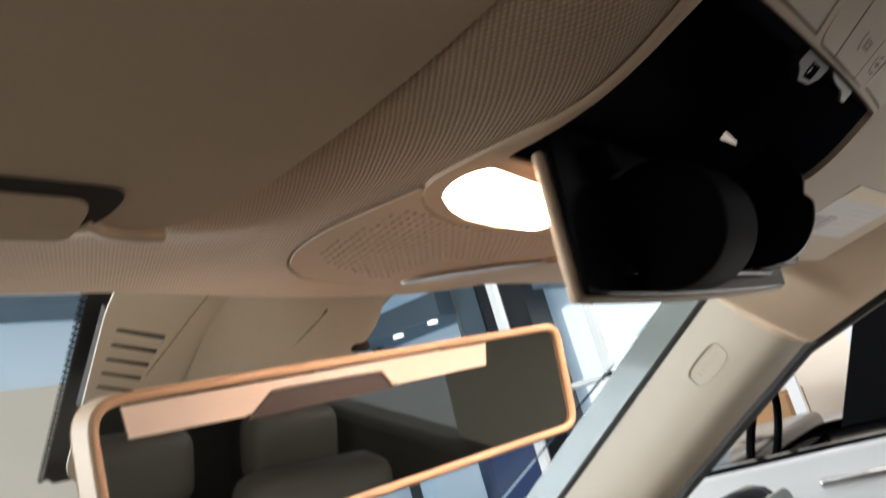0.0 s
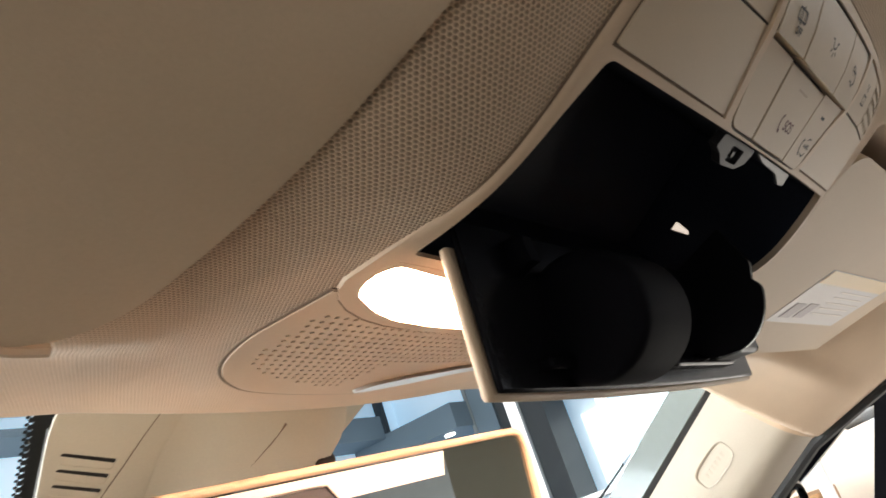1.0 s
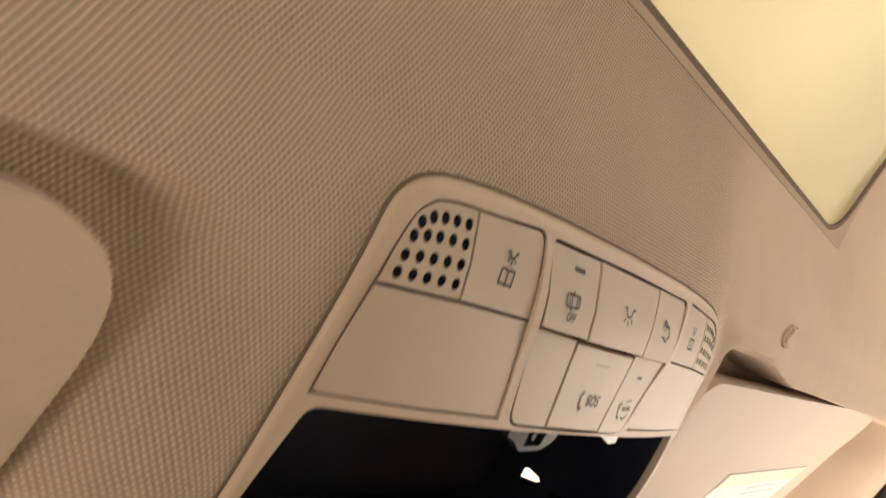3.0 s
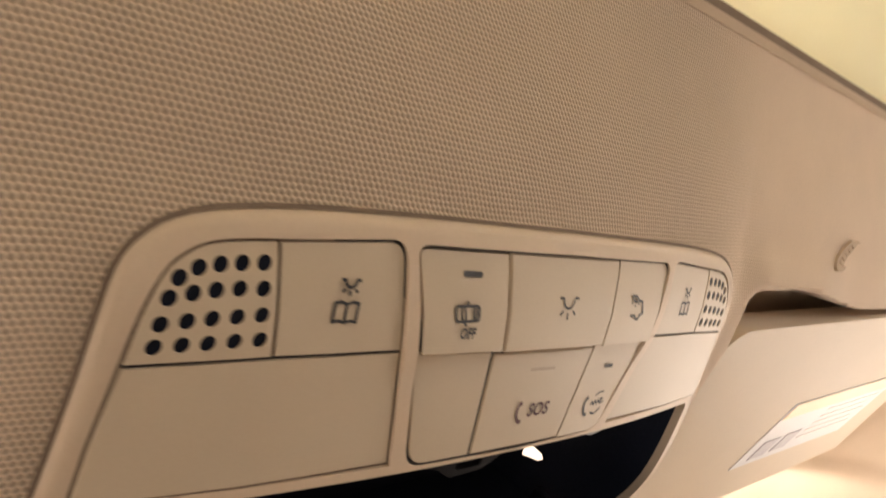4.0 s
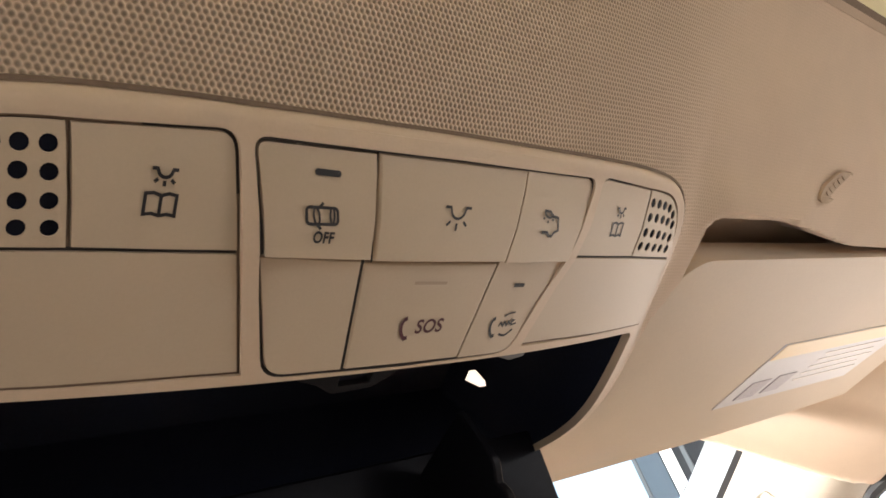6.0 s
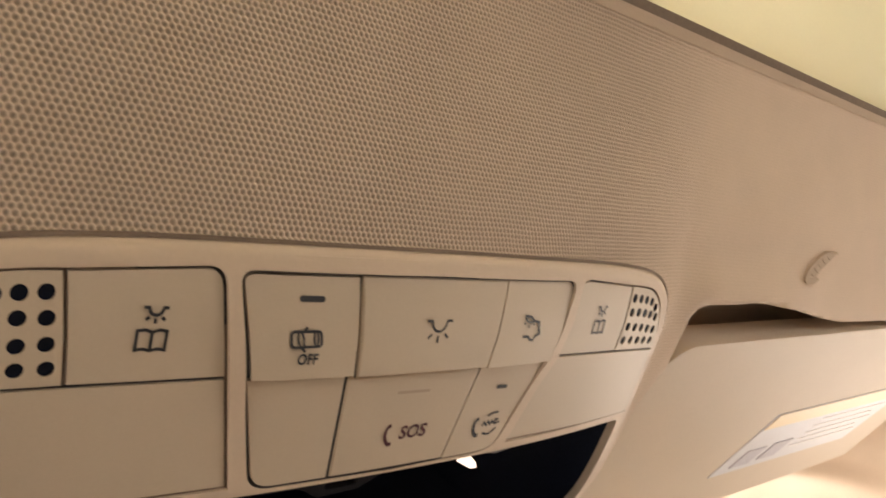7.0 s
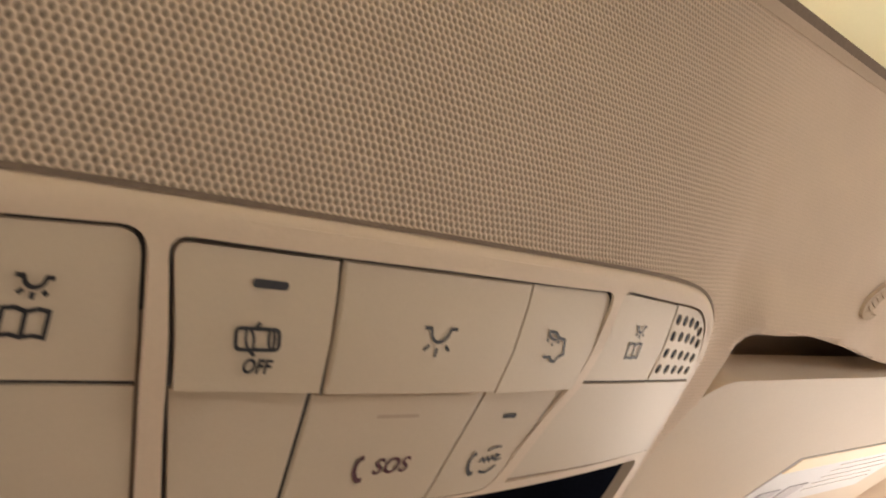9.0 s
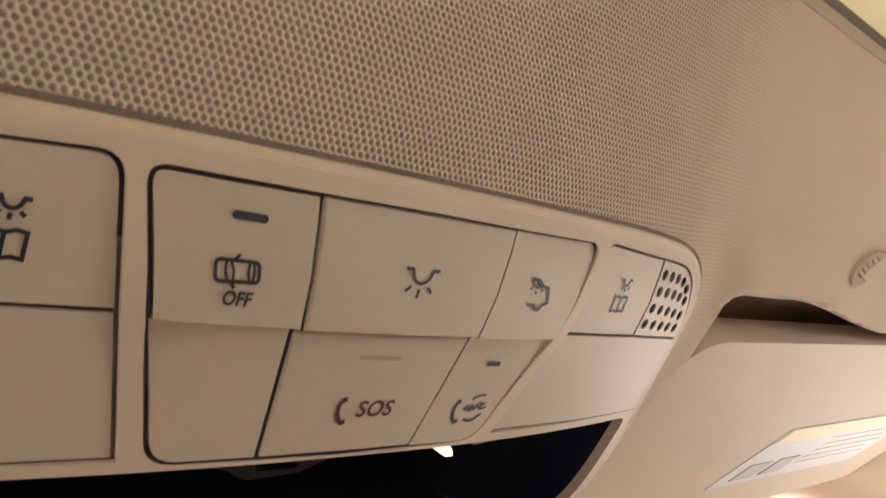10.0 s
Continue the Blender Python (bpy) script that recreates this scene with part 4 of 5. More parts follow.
def slab(outline, z0, z1, holes=(), taper=0.0):
    bm = sheet(outline, holes)
    ret = bmesh.ops.extrude_face_region(bm, geom=bm.faces[:])
    up = {g for g in ret["geom"] if isinstance(g, bmesh.types.BMVert)}
    cx = sum(p[0] for p in outline) / len(outline)
    cy = sum(p[1] for p in outline) / len(outline)
    for v in bm.verts:
        v.co.z = z1 if v in up else z0
        if v in up and taper:
            v.co.x, v.co.y = cx + (v.co.x - cx) * (1 - taper), cy + (v.co.y - cy) * (1 - taper)
    return bm


part("frame", slab(frame_out, 0.0015, -0.012, [frame_in]), TRIM, rear_mirror, "beige plastic frame", 0.0012)
part("back", slab(frame_out, -0.012, -0.034, (), 0.25), TRIM, rear_mirror, "", 0.004)
part("glass", slab(frame_in, -0.0005, -0.010), MIRROR, rear_mirror, "dark mirror glass")
film = [(-0.2030, -0.0028), (-0.0497, -0.0028), (-0.0515, -0.0118), (-0.1035, -0.0121), (-0.1080, -0.0066), (-0.1545, -0.0062), (-0.1625, -0.0124), (-0.2016, -0.0120)]
part("film", slab(film, 0.0000, -0.0003), FILM, rear_mirror, "milky film with a notch")
part("notch_lens", slab([(-0.1020, -0.0128), (-0.1082, -0.0066), (-0.1543, -0.0062), (-0.1640, -0.0136)], 0.0001, -0.0002), NOTCH, rear_mirror, "dark grey glossy insert")
part("notch_edge", tube([(-0.1018, -0.0119, 0.0004), (-0.1035, -0.0119, 0.0004), (-0.1080, -0.0064, 0.0004), (-0.1120, -0.0062, 0.0004), (-0.1500, -0.0060, 0.0004), (-0.1545, -0.0062, 0.0004), (-0.1625, -0.0122, 0.0004), (-0.1645, -0.0122, 0.0004)], 0.0005, 6), CHROME, rear_mirror, "bright edge of the notch")
part("stalk", tube([(-0.105, -0.022, -0.028), (-0.103, -0.018, -0.050), (-0.100, -0.012, -0.085)], 0.011, 14), TRIM, rear_mirror)

# ---- camera housing on the windscreen ----
flat = lambda w0, k: (lambda u, v: w0 + k * (v - 0.25))
housing = thing("camera_housing", "beige plastic camera housing with slotted vents at the windscreen", "housing")
base_out = rounded([(-0.0900, 0.215), (-0.0900, 0.2405), (-0.0638, 0.352), (-0.04, 0.375), (0.046, 0.375), (0.0775, 0.275), (0.0905, 0.215)], [0, 0.01, 0.01, 0.01, 0.02, 0.01, 0], 4)
slots = []
for i in range(5):
    v = 0.2538 + 0.0087 * i
    left, right = -0.0802 + 0.0015 * i, -0.0530 + 0.0002 * i
    slots.append(rounded([(left, v), (right, v + 0.0068), (right - 0.0007, v + 0.0130), (left + 0.0007, v + 0.0062)], 0.0018, 4))
part("shell", plate(base_out, 0.0, 0.0008, slots, (0.03, 0.03), flat(0.1385, 0.05)), HOUSING, housing, "", 0.0008)
for i in range(len(slots)):
    # louvre blade that leaves a dark gap along one edge of its slot
    v = 0.2538 + 0.0087 * i
    left, right = -0.0808 + 0.0015 * i, -0.0524 + 0.0002 * i
    blade = [(left, v + 0.0018), (right, v + 0.0096), (right, v + 0.0136), (left, v + 0.0066)]
    part("slat", plate(blade, -0.0004, 0.0003, (), (0, 0), flat(0.1385, 0.05)), HOUSING, housing)
part("vent_ground", plate([(-0.084, 0.249), (-0.047, 0.249), (-0.047, 0.312), (-0.070, 0.312)], -0.0045, 0.010, (), (0, 0), flat(0.1385, 0.05)), SEAM, housing, "dark space behind the vents")
hump = []
for i in range(13):
    v = 0.208 + 0.0085 * i
    hump.append([(-0.040 + 0.0056 * j + 0.0011 * i * (1 - j / 16), v, 0.1392 - (0.009 + 0.022 * smooth(j / 13)) * smooth((i + 3) / 6) * smooth((16 - j) / 2.2) * smooth((j + 0.4) / 5)) for j in range(17)])
part("mirror_foot_cover", loft(hump), HOUSING, housing, "rounded cover over the mirror foot")


def line_on(points, w):
    """A fine dark strip lying under a surface of height w(u, v)."""
    rows = [[(u + a, v, w(u, v) + b) for a, b in ((-0.00016, -0.0002), (0.00016, -0.0002), (0.00016, 0.0010), (-0.00016, 0.0010))] for u, v in points]
    return loft(rows, True, True)


def hump_height(u, v):
    i = (v - 0.208) / 0.0085
    j = (u + 0.040 - 0.0011 * i) / 0.0053
    return 0.1392 - (0.009 + 0.022 * smooth(j / 13)) * smooth((i + 3) / 6) * smooth((16 - j) / 2.2) * smooth((j + 0.4) / 5)


part("seam", line_on([(-0.0440, 0.234), (-0.0465, 0.2480), (-0.0486, 0.2650), (-0.0518, 0.2860)], flat(0.1385, 0.05)), VALLEY, housing, "fine joint line")
part("seam", line_on([(0.0060, 0.228), (0.0040, 0.240), (0.0015, 0.254), (0.0020, 0.262), (0.0080, 0.270)], hump_height), VALLEY, housing, "fine joint line")
part("rain_sensor", boxed((0.030, 0.2445, 0.1060), (0.043, 0.2500, 0.1165)), SEAM, housing, "dark sensor window", 0.003)

# ---- windscreen with its black dotted border ----
screen = solo("window_1", plate([(-0.66, 0.20), (0.66, 0.20), (0.72, 1.05), (-0.72, 1.05)], 0.0, 0.004, (), (0, 0), flat(0.168, 0.02)), PANE, "clear windscreen with a black dotted border", "window", "structure")
screen.visible_shadow = False
strip = [(-0.0905, 0.218), (-0.0640, 0.218), (-0.0280, 0.372), (-0.032, 0.384), (-0.050, 0.384), (-0.0562, 0.378)]
border = plate(strip, 0.0, 0.001, (), (0, 0), flat(0.160, 0.02))
solo("trim_1", border, RUBBER, "black ceramic band on the windscreen glass", "trim", "structure")
dots_bm = bmesh.new()
for k in range(42):
    t = k / 41
    for j in range(3):
        u, v = -0.0890 + 0.0335 * t - 0.0021 * j, 0.218 + 0.160 * t + 0.0015 * (j % 2)
        r = (0.0022, 0.0017, 0.0011)[j]
        c = [dots_bm.verts.new((u + r * math.cos(a), v + r * math.sin(a), 0.160 + 0.02 * (v - 0.25))) for a in (math.pi * i / 3 for i in range(6))]
        dots_bm.faces.new(c)
solo("border_dots", dots_bm, RUBBER, "rows of fine black dots on the windscreen", "dots", "stuff")
for s in (1, -1):
    edge = loft([[(s * (0.6085 + 0.046 * t), 0.2568 + 0.312 * t, 0.1201 - 0.0115 * t), (s * (0.6100 + 0.046 * t), 0.248 + 0.312 * t, 0.1260 - 0.0115 * t), (s * (0.6068 + 0.046 * t), 0.2575 + 0.312 * t, 0.1256 - 0.0115 * t)] for t in (-0.15, 0.5, 1.0, 1.6, 2.2)], True, True)
    solo("trim_2" if s > 0 else "trim_3", edge, RUBBER, "black windscreen edge band beside the pillar", "trim", "structure")
    # band added and coloured as the reflection in the edge of the glass
    outer_band = loft([[(s * (0.628 + 0.046 * t), 0.262 + 0.312 * t, 0.132 - 0.0115 * t), (s * (0.640 + 0.046 * t), 0.270 + 0.315 * t, 0.168 - 0.0115 * t), (s * (0.650 + 0.046 * t), 0.266 + 0.315 * t, 0.165 - 0.0115 * t), (s * (0.640 + 0.046 * t), 0.256 + 0.312 * t, 0.128 - 0.0115 * t)] for t in (-0.15, 0.5, 1.0, 1.6, 2.2)], True, True)
    solo("trim_6" if s > 0 else "trim_7", outer_band, GREEN, "grey-green band for the reflection in the windscreen edge", "trim", "structure")

# ---- A-pillars and side trim ----
for s in (1, -1):
    pillar = thing("windscreen_pillar", "cream plastic windscreen pillar trim with an oval airbag mark", "pillar", "windscreen pillars")
    rows = []
    for t in (-0.16, -0.08, 0.0, 0.02, 0.25, 0.5, 0.75, 1.0, 1.4, 1.8, 2.2):
        a = Vector((0.6085 + 0.047 * t, 0.2568 + 0.312 * t, 0.1201 - 0.0115 * t))
        b = Vector((0.6030 + 0.0354 * t, 0.2202 + 0.2358 * t, 0.0191 - 0.0048 * t))
        row = []
        for j in range(11):
            q = j / 10
            p = a.lerp(b, q)
            row.append((s * (p.x - 0.016 * math.sin(math.pi * q) ** 0.7 + 0.03 * smooth((q - 0.85) / 0.15)), p.y, p.z))
        rows.append(row)
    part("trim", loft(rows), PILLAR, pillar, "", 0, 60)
    # headliner end that laps over the top of the pillar trim
    rows = []
    for i in range(9):
        row = []
        for j in range(11):
            q = j / 10
            t = -0.34 + (0.29 + 0.05 * q) * i / 7 if i < 8 else -0.05 + 0.05 * q + 0.004
            p = Vector((0.6085 + 0.047 * t, 0.2568 + 0.312 * t, 0.1201 - 0.0115 * t)).lerp(Vector((0.6030 + 0.0354 * t, 0.2202 + 0.2358 * t, 0.0191 - 0.0048 * t)), q)
            lift = 0.0018 - 0.016 * (1 - smooth(i / 6)) if i < 8 else -0.004
            row.append((s * (p.x - lift - 0.016 * math.sin(math.pi * q) ** 0.7 + 0.03 * smooth((q - 0.85) / 0.15)), p.y, p.z))
        rows.append(row)
    part("headliner_end", loft(rows), FELT, pillar, "cloth end lapping over the trim", 0, 60)
    # oval emboss
    for k, (ru, rw, lift) in enumerate(((0.0262, 0.0124, 0.0005), (0.0248, 0.0110, -0.0003))):
        loop, loop2 = [], []
        for i in range(36):
            t = 2 * math.pi * i / 36
            y = 0.3000 + ru * math.copysign(abs(math.cos(t)) ** 0.55, math.cos(t))
            z = 0.0750 + rw * math.copysign(abs(math.sin(t)) ** 0.55, math.sin(t))
            tq = (y - 0.2385) / 0.275
            x = 0.6057 + 0.041 * tq - 0.016 - lift
            loop.append((s * x, y, z))
            loop2.append((s * (x + 0.004), y, z))
        if k == 0:
            outer_loop, outer_back = loop, loop2
    ring_bm = loft([outer_back, outer_loop, loop, loop2], True)
    part("airbag_mark", ring_bm, PILLAR, pillar, "raised oval rim", 0, 50)
    for i in range(6):
        y = 0.2850 + 0.0058 * i
        x = 0.6057 + 0.041 * (y - 0.2385) / 0.275 - 0.0158
        part("letter_bar", boxed((min(s * x, s * (x + 0.003)), y - 0.0013, 0.0720), (max(s * x, s * (x + 0.003)), y + 0.0013, 0.0775)), PILLAR, pillar)
    seal = tube([(s * 0.606, -0.9, -0.20), (s * 0.606, -0.3, -0.088), (s * 0.605, 0.02, -0.0245), (s * 0.605, 0.12, -0.006), (s * 0.606, 0.22, 0.0135), (s * 0.640, 0.456, 0.008), (s * 0.70, 0.80, 0.0)], 0.0055, 8)
    solo("trim_4" if s > 0 else "trim_5", seal, RUBBER, "black rubber door seal", "trim", "structure")

# ---- the rest of the car: shell, doors, dashboard and seats ----
WORLD = pose(0, 0, 0)
PAINT = material("white_car_paint", (0.75, 0.76, 0.76), 0.25, 0, 0.02, 0.01, 0, None, 0.5, 0.6)
DARKPAINT = material("black_car_paint", (0.004, 0.004, 0.005), 0.12, 0, 0.02, 0.05, 0, None, 0.05, 0.0)
DASH = material("beige_dashboard_leather", (0.42, 0.35, 0.27), 0.6, 0, 0.003, 0.05, 0.0002, 0.004)
DOORTRIM = material("dark_door_trim", (0.10, 0.085, 0.07), 0.6, 0, 0.003, 0.08, 0.0001, 0.003)
CARPET = material("dark_carpet", (0.03, 0.028, 0.026), 0.95, 0, 0.004, 0.2, 0.001, 0.004, 0.1)
WHITEWALL = material("white_wall_paint", (0.72, 0.73, 0.74), 0.8, 0, 0.02, 0.02, 0.0004, 0.01)
CREAMWALL = material("cream_wall_paint", (0.84, 0.74, 0.63), 0.8, 0, 0.02, 0.02, 0.0004, 0.01)
BLUEGREY = material("blue_grey_panel", (0.15, 0.20, 0.25), 0.6, 0, 0.03, 0.05)
GREYSTRIP = material("grey_metal_strip", (0.22, 0.24, 0.25), 0.5, 0, 0.02, 0.06)
STEEL = material("dark_steel", (0.03, 0.033, 0.038), 0.5, 0.2, 0.02, 0.1)
TILE = material("pale_floor_tile", (0.36, 0.35, 0.335), 0.25, 0, 0.05, 0.04)
CARDBOARD = material("brown_cardboard", (0.36, 0.20, 0.09), 0.8, 0, 0.004, 0.06)
BLUE = material("blue_fabric", (0.03, 0.06, 0.16), 0.8, 0, 0.004, 0.1)
DAY = glow("daylight_sky_glass", (0.36, 0.60, 0.84), 0.85)
BRIGHT = glow("bright_daylight_glass", (0.80, 0.94, 1.0), 2.6)
SPOT = glow("downlight_glow", (1.0, 0.97, 0.92), 9.0)


def wbox(name, lo, hi, mat, parent, label="", bevel=0.0):
    return part(name, boxed(lo, hi), mat, parent, label, bevel)


solo("roof_shell", plate([(-0.66, 0.16), (0.66, 0.16), (0.66, -1.75), (-0.66, -1.75)], 0.0, 0.01, [[(-0.28, -0.10), (0.28, -0.10), (0.28, -0.60), (-0.28, -0.60)]], (0, 0), lambda u, v: 0.155 + 0.577 * (min(v, -0.10) + 0.10)), PAINT, "white painted steel roof of the car", "car roof", "structure")
for s in (1, -1):
    x0, x1 = sorted((s * 0.70, s * 0.80))
    solo("wall_right" if s > 0 else "wall_left", boxed((x0, -1.9, 0.25), (x1, 1.3, 0.86)), DOORTRIM, "dark door trim panel below the window", "door trim", "structure", m=WORLD, bevel=0.02)
    bp = loft([[(s * (0.62 + 0.12 * t), -0.74 - 0.05 * t + a, 1.22 - 0.36 * t) for a in (0, 0.34)] + [(s * (0.68 + 0.12 * t), -0.74 - 0.05 * t + a, 1.24 - 0.36 * t) for a in (0.34, 0)] for t in (0, 0.5, 1)], True, True)
    solo("side_pillar", bp, PILLAR, "cream plastic pillar trim between the doors", "pillar", m=WORLD)
    cp = loft([[(s * (0.60 + 0.12 * t), -1.55 - 0.20 * t + a, 1.22 - 0.36 * t) for a in (0, 0.30)] + [(s * (0.66 + 0.12 * t), -1.55 - 0.20 * t + a, 1.24 - 0.36 * t) for a in (0.30, 0)] for t in (0, 0.5, 1)], True, True)
    solo("rear_pillar", cp, PILLAR, "cream plastic rear pillar trim", "pillar", m=WORLD)
solo("floor", boxed((-0.72, -1.9, 0.20), (0.72, 1.3, 0.25)), CARPET, "dark carpeted car floor", "floor", "structure", m=WORLD)
dash = loft([[(-0.71 + 1.42 * i / 12, y, z) for y, z in ((0.46, 0.45), (0.44, 0.74), (0.50, 0.82), (0.70, 0.85), (1.10, 0.80), (1.15, 0.40))] for i in range(13)], True, True)
solo("dashboard", dash, DASH, "plain beige dashboard below the windscreen", "dashboard", "structure", m=WORLD)
solo("wall_rear", boxed((-0.7, -1.95, 0.25), (0.7, -1.85, 0.92)), DOORTRIM, "dark trim below the rear window", "rear trim", "structure", m=WORLD)


def cushion(lo, hi, r):
    bm = boxed(lo, hi)
    bmesh.ops.bevel(bm, geom=bm.edges[:], offset=r, segments=4, profile=0.6, affect="EDGES")
    return bm


def seat(x, y, wide, name, label, group, headrests, top=0.93, half=0.125):
    st = thing(name, label, "car seat", group, m=pose(x, y, 0))
    part("base", cushion((-wide / 2, -0.05, 0.25), (wide / 2, 0.48, 0.52), 0.05), LEATHER, st)
    bm = cushion((-wide / 2, -0.20, 0.45), (wide / 2, -0.05, top - 0.03), 0.055)
    for v in bm.verts:
        v.co.y -= (v.co.z - 0.45) * 0.22
    part("backrest", bm, LEATHER, st)
    for hx in headrests:
        bm = cushion((hx - half, -0.36, top), (hx + half, -0.26, top + 0.145), 0.045)
        part("headrest", bm, LEATHER, st, "brown-grey leather headrest")
        for px in (-0.06, 0.06):
            part("post", tube([(hx + px, -0.30, top - 0.07), (hx + px, -0.31, top + 0.03)], 0.006), CHROME, st, "chrome post")
    return st


seat(0.37, -0.36, 0.50, "front_seat", "brown-grey leather front seat with headrest", "front seats", (0.0,), 0.76)
seat(-0.40, -0.62, 0.50, "front_seat", "brown-grey leather front seat with headrest", "front seats", (0.0,))
seat(0.02, -0.80, 1.22, "rear_bench", "brown-grey leather rear bench with three headrests", "", (-0.30, 0.21, 0.52), 0.755, 0.10)

# outer door mirror of the car
door_mirror = thing("door_mirror", "black door mirror housing outside the side window", "door mirror", m=pose(0.93, 0.44, 0.90, 0, 0, -8))
rows = []
for i in range(9):
    a = -math.pi / 2 + math.pi * i / 8
    k = math.cos(a) ** 0.6 if 0 < i < 8 else 0.15
    rows.append([(0.105 * k * math.copysign(abs(math.cos(t)) ** 0.6, math.cos(t)), 0.045 * math.sin(a), 0.085 * k * math.copysign(abs(math.sin(t)) ** 0.6, math.sin(t))) for t in (2 * math.pi * j / 24 for j in range(24))])
part("housing", loft(rows, True, True), DARKPAINT, door_mirror)
part("glass", slab(rounded([(-0.088, -0.068), (0.088, -0.068), (0.088, 0.068), (-0.088, 0.068)], 0.03, 6), 0, 0.004), MIRROR, door_mirror).matrix_basis = pose(0, -0.040, 0, 90, 0, 0)

# ---- neighbouring car in the showroom ----


def neighbour(x, y, name, label, lower, upper):
    """A parked car seen from its flank: lower body, belt line, open greenhouse, roof and wheels."""
    c = thing(name, label, "car", m=pose(x, y, 0))
    prof = [(-2.2, 0.35), (-2.25, 0.62), (-2.05, 0.86), (-1.2, 0.90), (0.9, 0.88), (2.1, 0.80), (2.35, 0.60), (2.3, 0.35)]
    rows = []
    sunk = [(a, 0.72 if -1.5 < a < 1.0 else b) for a, b in prof]
    for xx, k, line in ((0.0, 0.93, prof), (0.03, 0.985, prof), (0.10, 1.0, prof), (0.12, 1.0, sunk), (0.9, 1.0, sunk), (1.70, 1.0, sunk), (1.76, 0.985, sunk), (1.80, 0.93, sunk)):
        rows.append([(xx, a * k, 0.35 + (b - 0.35) * (0.96 + 0.04 * k)) for a, b in line])
    part("body", loft(rows, True, True), lower, c, "", 0.02)
    roof_pts = [(-1.25, 1.18), (-0.9, 1.235), (0.0, 1.265), (0.55, 1.215)]
    part("roof", loft([[(xx, a, b + dz) for a, b in roof_pts] + [(xx, a, b + dz - 0.035) for a, b in reversed(roof_pts)] for xx, dz in ((0.16, -0.03), (0.30, 0.0), (1.5, 0.0), (1.64, -0.03))], True, True), upper, c, "", 0.01)
    for sx in (0.02, 1.72):
        top_z = 0.895 if sx < 1 else 0.79
        part("belt_trim", boxed((sx, -1.95, top_z - 0.06), (sx + 0.06, 1.05, top_z)), upper, c, "black belt trim", 0.008)
        tx = 0.14 if sx < 1 else -0.14
        for y0, y1, w0, w1 in ((-1.85, -1.20, 0.16, 0.10), (0.17, 0.10, 0.16, 0.08), (-0.12, -0.14, 0.22, 0.20), (-0.85, -0.80, 0.12, 0.10), (1.05, 0.52, 0.10, 0.08)):
            part("pillar", loft([[(sx + tx * t + d, y0 + (y1 - y0) * t + e, 0.93 + 0.27 * t) for d, e in ((0, -(w0 + (w1 - w0) * t) / 2), (0.06, -(w0 + (w1 - w0) * t) / 2), (0.06, (w0 + (w1 - w0) * t) / 2), (0, (w0 + (w1 - w0) * t) / 2))] for t in (0, 0.5, 1)], True, True), upper, c, "black pillar")
    part("cabin", boxed((0.125, -1.48, 0.66), (1.715, 0.98, 0.745)), upper, c, "black cabin trim", 0.02)
    part("dashboard", cushion((0.20, 0.66, 0.74), (1.64, 1.02, 0.86), 0.05), upper, c, "black dashboard")
    part("steering_wheel", tube([(0.55 + 0.17 * math.cos(a), 0.60 - 0.06 * math.sin(a), 0.90 + 0.16 * math.sin(a)) for a in (2 * math.pi * q / 24 for q in range(25))], 0.014, 8), upper, c, "black steering wheel")
    for hx in (0.42, 1.38):
        part("backrest", cushion((hx - 0.25, -0.12, 0.70), (hx + 0.25, 0.10, 1.00), 0.04), upper, c, "black seat back")
        part("headrest", cushion((hx - 0.15, -0.06, 0.97), (hx + 0.15, 0.13, 1.15), 0.04), upper, c, "black headrest")
    part("door_joint", boxed((-0.002, 0.02, 0.40), (0.004, 0.026, 0.86)), SEAM, c, "dark door joint")
    part("handle", boxed((-0.02, 0.16, 0.80), (0.01, 0.34, 0.825)), CHROME, c, "chrome door handle", 0.008)
    for wx in (0.10, 1.70):
        for wy in (-1.4, 1.45):
            wheel = part("wheel", tube([(wx - 0.10, wy, 0.33), (wx + 0.10, wy, 0.33)], 0.33, 28), RUBBER, c, "black tyre")
            part("rim", tube([(wx - 0.105, wy, 0.33), (wx + 0.105, wy, 0.33)], 0.22, 20), CHROME, wheel, "bright alloy rim")
    return c


neighbour(1.95, 0.25, "parked_car", "white parked car with black roof and pillars", PAINT, DARKPAINT)
carton = thing("cardboard_box", "brown cardboard box on a white shelf", "box", m=WORLD)
part("carton", boxed((5.4, 1.52, 0.617), (5.9, 1.85, 0.86)), CARDBOARD, carton, "", 0.01)
shelf = thing("shelf_rack", "white metal shelf rack by the wall", "shelf", m=WORLD)
for z in (0.58, 1.30):
    wbox("shelf", (5.3, 0.95, z), (6.0, 3.43, z + 0.035), WHITEWALL, shelf)
for y in (0.95, 1.40, 2.6, 3.36):
    wbox("post", (5.3, y, 0.0), (5.36, y + 0.07, 2.4), WHITEWALL, shelf)

# ---- showroom ----
solo("wall_partition", boxed((6.3, -3.0, 0), (6.4, 2.3, 2.3)), CREAMWALL, "plain pale partition behind the shelf", "wall", "structure", m=WORLD)
solo("wall_panel", boxed((1.2, 9.0, 0), (5.6, 9.1, 3.05)), CREAMWALL, "plain cream partition before the glazing", "wall", "structure", m=WORLD)
solo("ground", boxed((-8.2, -8.2, -0.2), (12.2, 10.2, 0.0)), TILE, "pale polished showroom floor", "floor", "structure", m=WORLD)
solo("hall_ceiling", boxed((-8.2, -8.2, 4.6), (12.2, 10.2, 4.8)), WHITEWALL, "white showroom ceiling", "ceiling", "structure", m=WORLD)
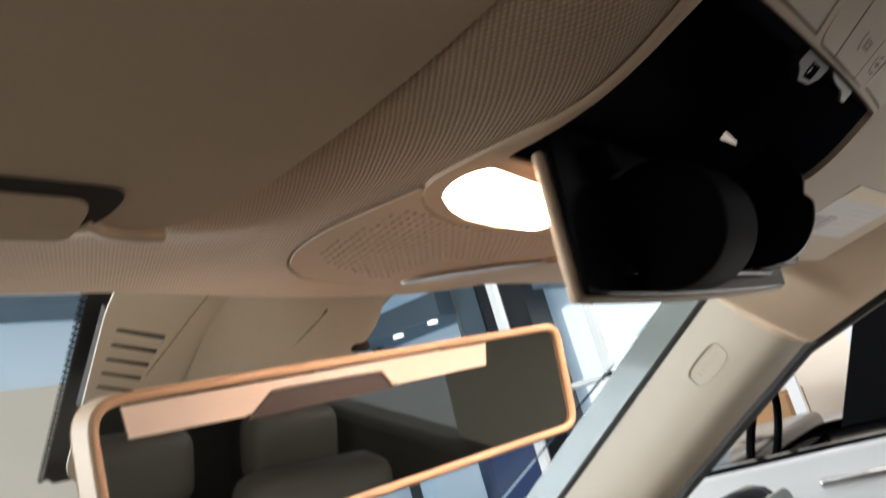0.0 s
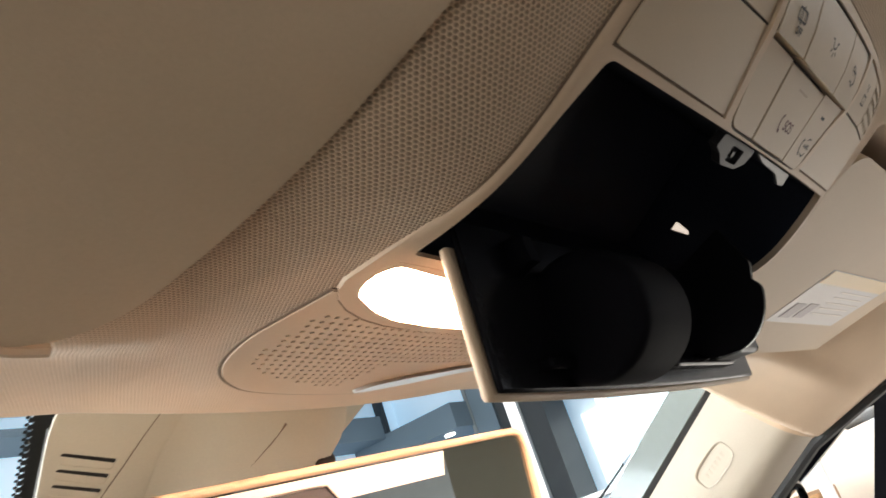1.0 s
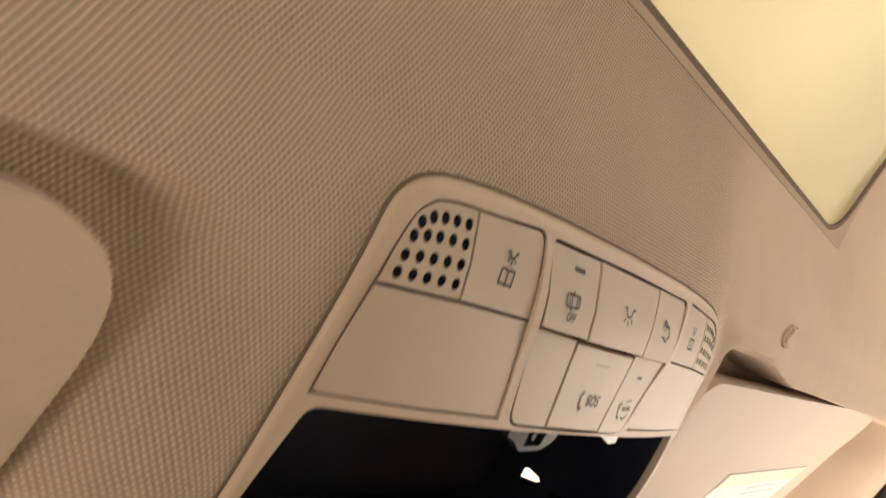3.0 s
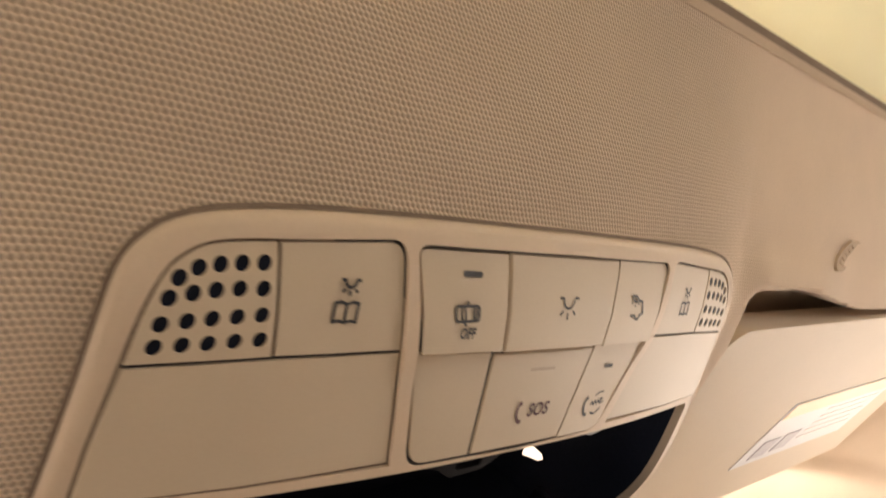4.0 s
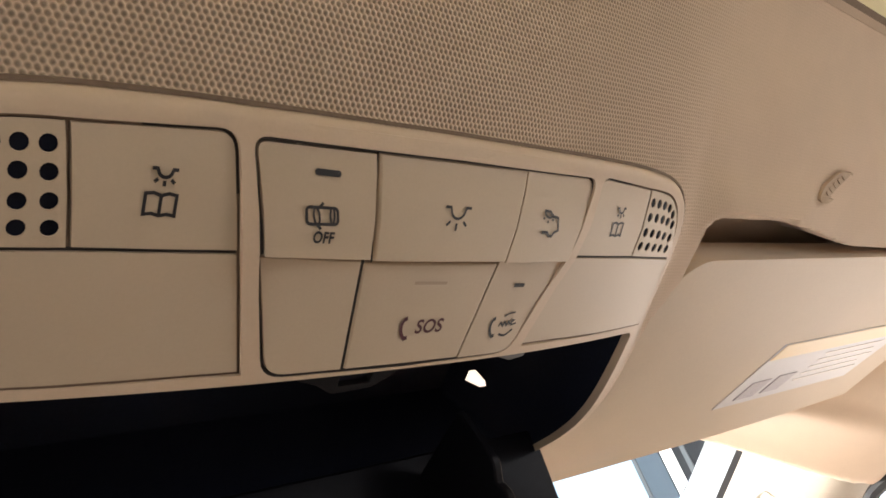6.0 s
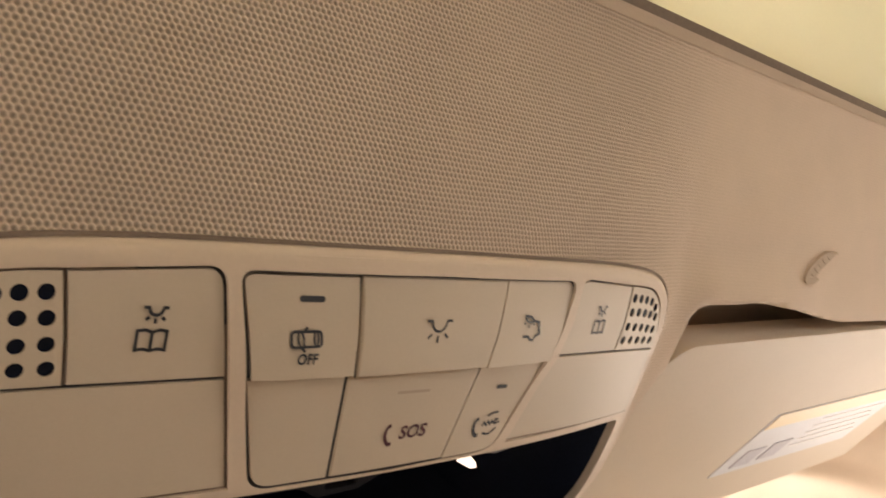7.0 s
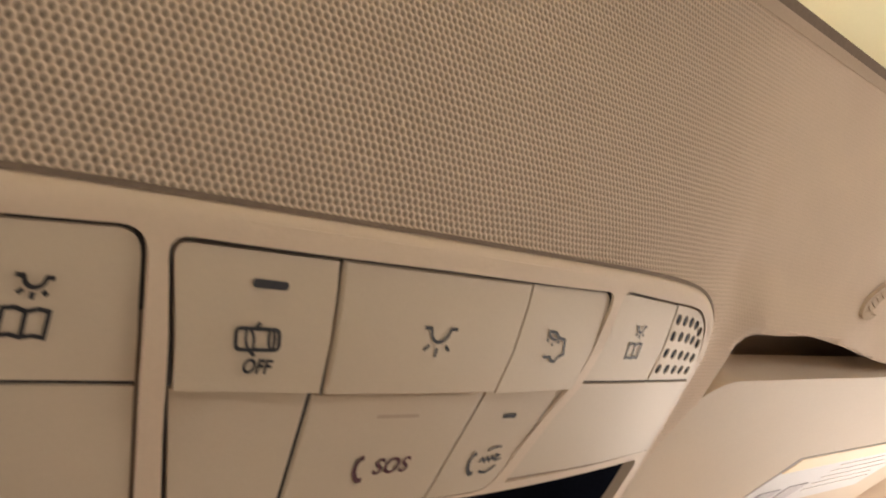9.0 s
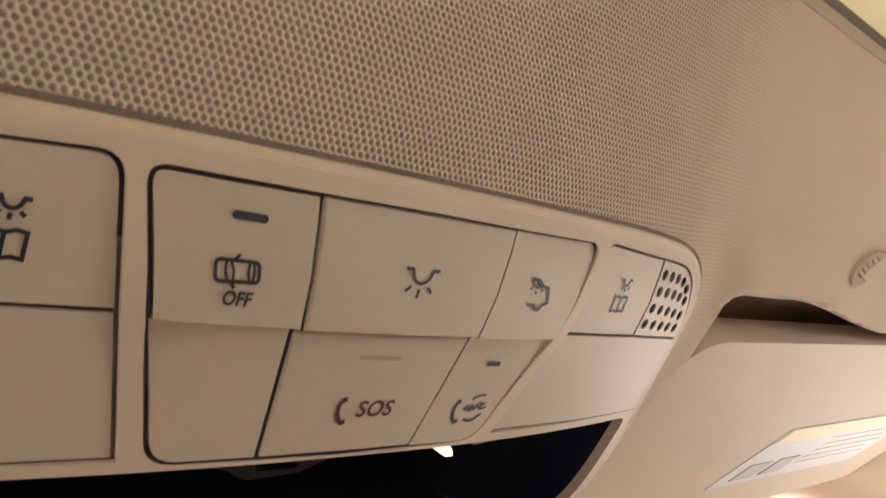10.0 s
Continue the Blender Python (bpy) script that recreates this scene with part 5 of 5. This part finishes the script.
solo("wall_south", boxed((-8.2, -8.2, 0), (12.2, -8.0, 4.6)), WHITEWALL, "white showroom wall", "wall", "structure", m=WORLD)
solo("wall_west", boxed((-8.2, -8.0, 0), (-8.0, 10.2, 4.6)), WHITEWALL, "white showroom wall", "wall", "structure", m=WORLD)
solo("wall_north", boxed((-8.0, 10.0, 0), (12.2, 10.2, 4.6)), DAY, "bright glazed showroom front", "wall", "structure", m=WORLD)
solo("wall_east", boxed((12.0, -8.0, 0), (12.2, 10.0, 4.6)), DAY, "bright glazed showroom side", "wall", "structure", m=WORLD)
glazing = thing("bright_window", "sunlit white window panes of the showroom", "window", m=WORLD)
wbox("pane", (11.90, 3.2, 1.0), (11.98, 6.2, 2.75), BRIGHT, glazing)
wbox("pane", (11.90, -3.0, 0.4), (11.98, 2.4, 3.0), BRIGHT, glazing)
wbox("pane", (-2.0, 9.90, 0.4), (3.9, 9.98, 2.75), BRIGHT, glazing)
mull = thing("mullion", "dark steel window post of the showroom front", "post", "window posts", m=pose(0, 9.85, 0))
wbox("post", (-0.06, -0.08, 0), (0.06, 0.08, 4.6), STEEL, mull)
for x in (-6.0, -3.5, -1.0, 1.5, 4.0, 6.5, 9.0, 11.4):
    if x == -6.0:
        mull.matrix_world = pose(x, 9.85, 0)
    else:
        copy_thing(mull, pose(x, 9.85, 0))
for y in (-6.0, -3.0, 0.0):
    copy_thing(mull, pose(11.88, y, 0))
col = thing("column", "dark grey steel column with a pale edge", "column", m=pose(11.4, 6.75, 0))
wbox("shaft", (-0.35, -0.42, 0), (0.35, 0.42, 4.6), STEEL, col)
wbox("edge_strip", (-0.37, -0.02, 0), (-0.34, 0.06, 4.6), GREYSTRIP, col, "pale edge strip")
wbox("frame_post", (-0.30, 0.49, 0), (0.1, 0.92, 4.6), BLUEGREY, col, "blue-grey window frame")
wbox("frame_edge", (-0.32, 0.92, 0), (0.1, 0.99, 4.6), GREYSTRIP, col, "white frame edge")
soffit = thing("soffit", "blue-grey soffit over the showroom windows with round downlights", "soffit", m=WORLD)
wbox("beam", (10.6, 7.7, 3.20), (12.0, 10.0, 3.62), BLUEGREY, soffit)
wbox("beam", (6.2, 9.2, 3.55), (10.6, 10.0, 3.95), BLUEGREY, soffit)
wbox("beam", (-8.0, 9.2, 4.10), (6.2, 10.0, 4.20), BLUEGREY, soffit)
wbox("beam", (10.8, -8.0, 3.05), (12.0, 6.0, 3.30), BLUEGREY, soffit)
for x, y, z in ((10.9, 8.1, 3.19), (10.9, 8.9, 3.19), (11.1, 4.6, 3.04), (11.1, 3.0, 3.04), (3.0, 9.5, 4.09), (6.6, 9.5, 3.54)):
    part("downlight", tube([(x, y, z - 0.02), (x, y, z + 0.02)], 0.09, 14), SPOT, soffit, "bright round downlight")
desk = thing("reception_desk", "white reception desk with blue panels", "desk", m=pose(9.6, 6.6, 0, 0, 0, 40))
wbox("top", (-1.2, -0.4, 1.0), (1.2, 0.4, 1.05), WHITEWALL, desk, "white top", 0.01)
wbox("front", (-1.1, -0.3, 0.0), (1.1, 0.3, 1.0), BLUE, desk, "blue front")
for x in (-0.8, -0.2, 0.4):
    wbox("panel", (x, -0.33, 0.15), (x + 0.35, -0.30, 0.85), WHITEWALL, desk, "white panel", 0.005)
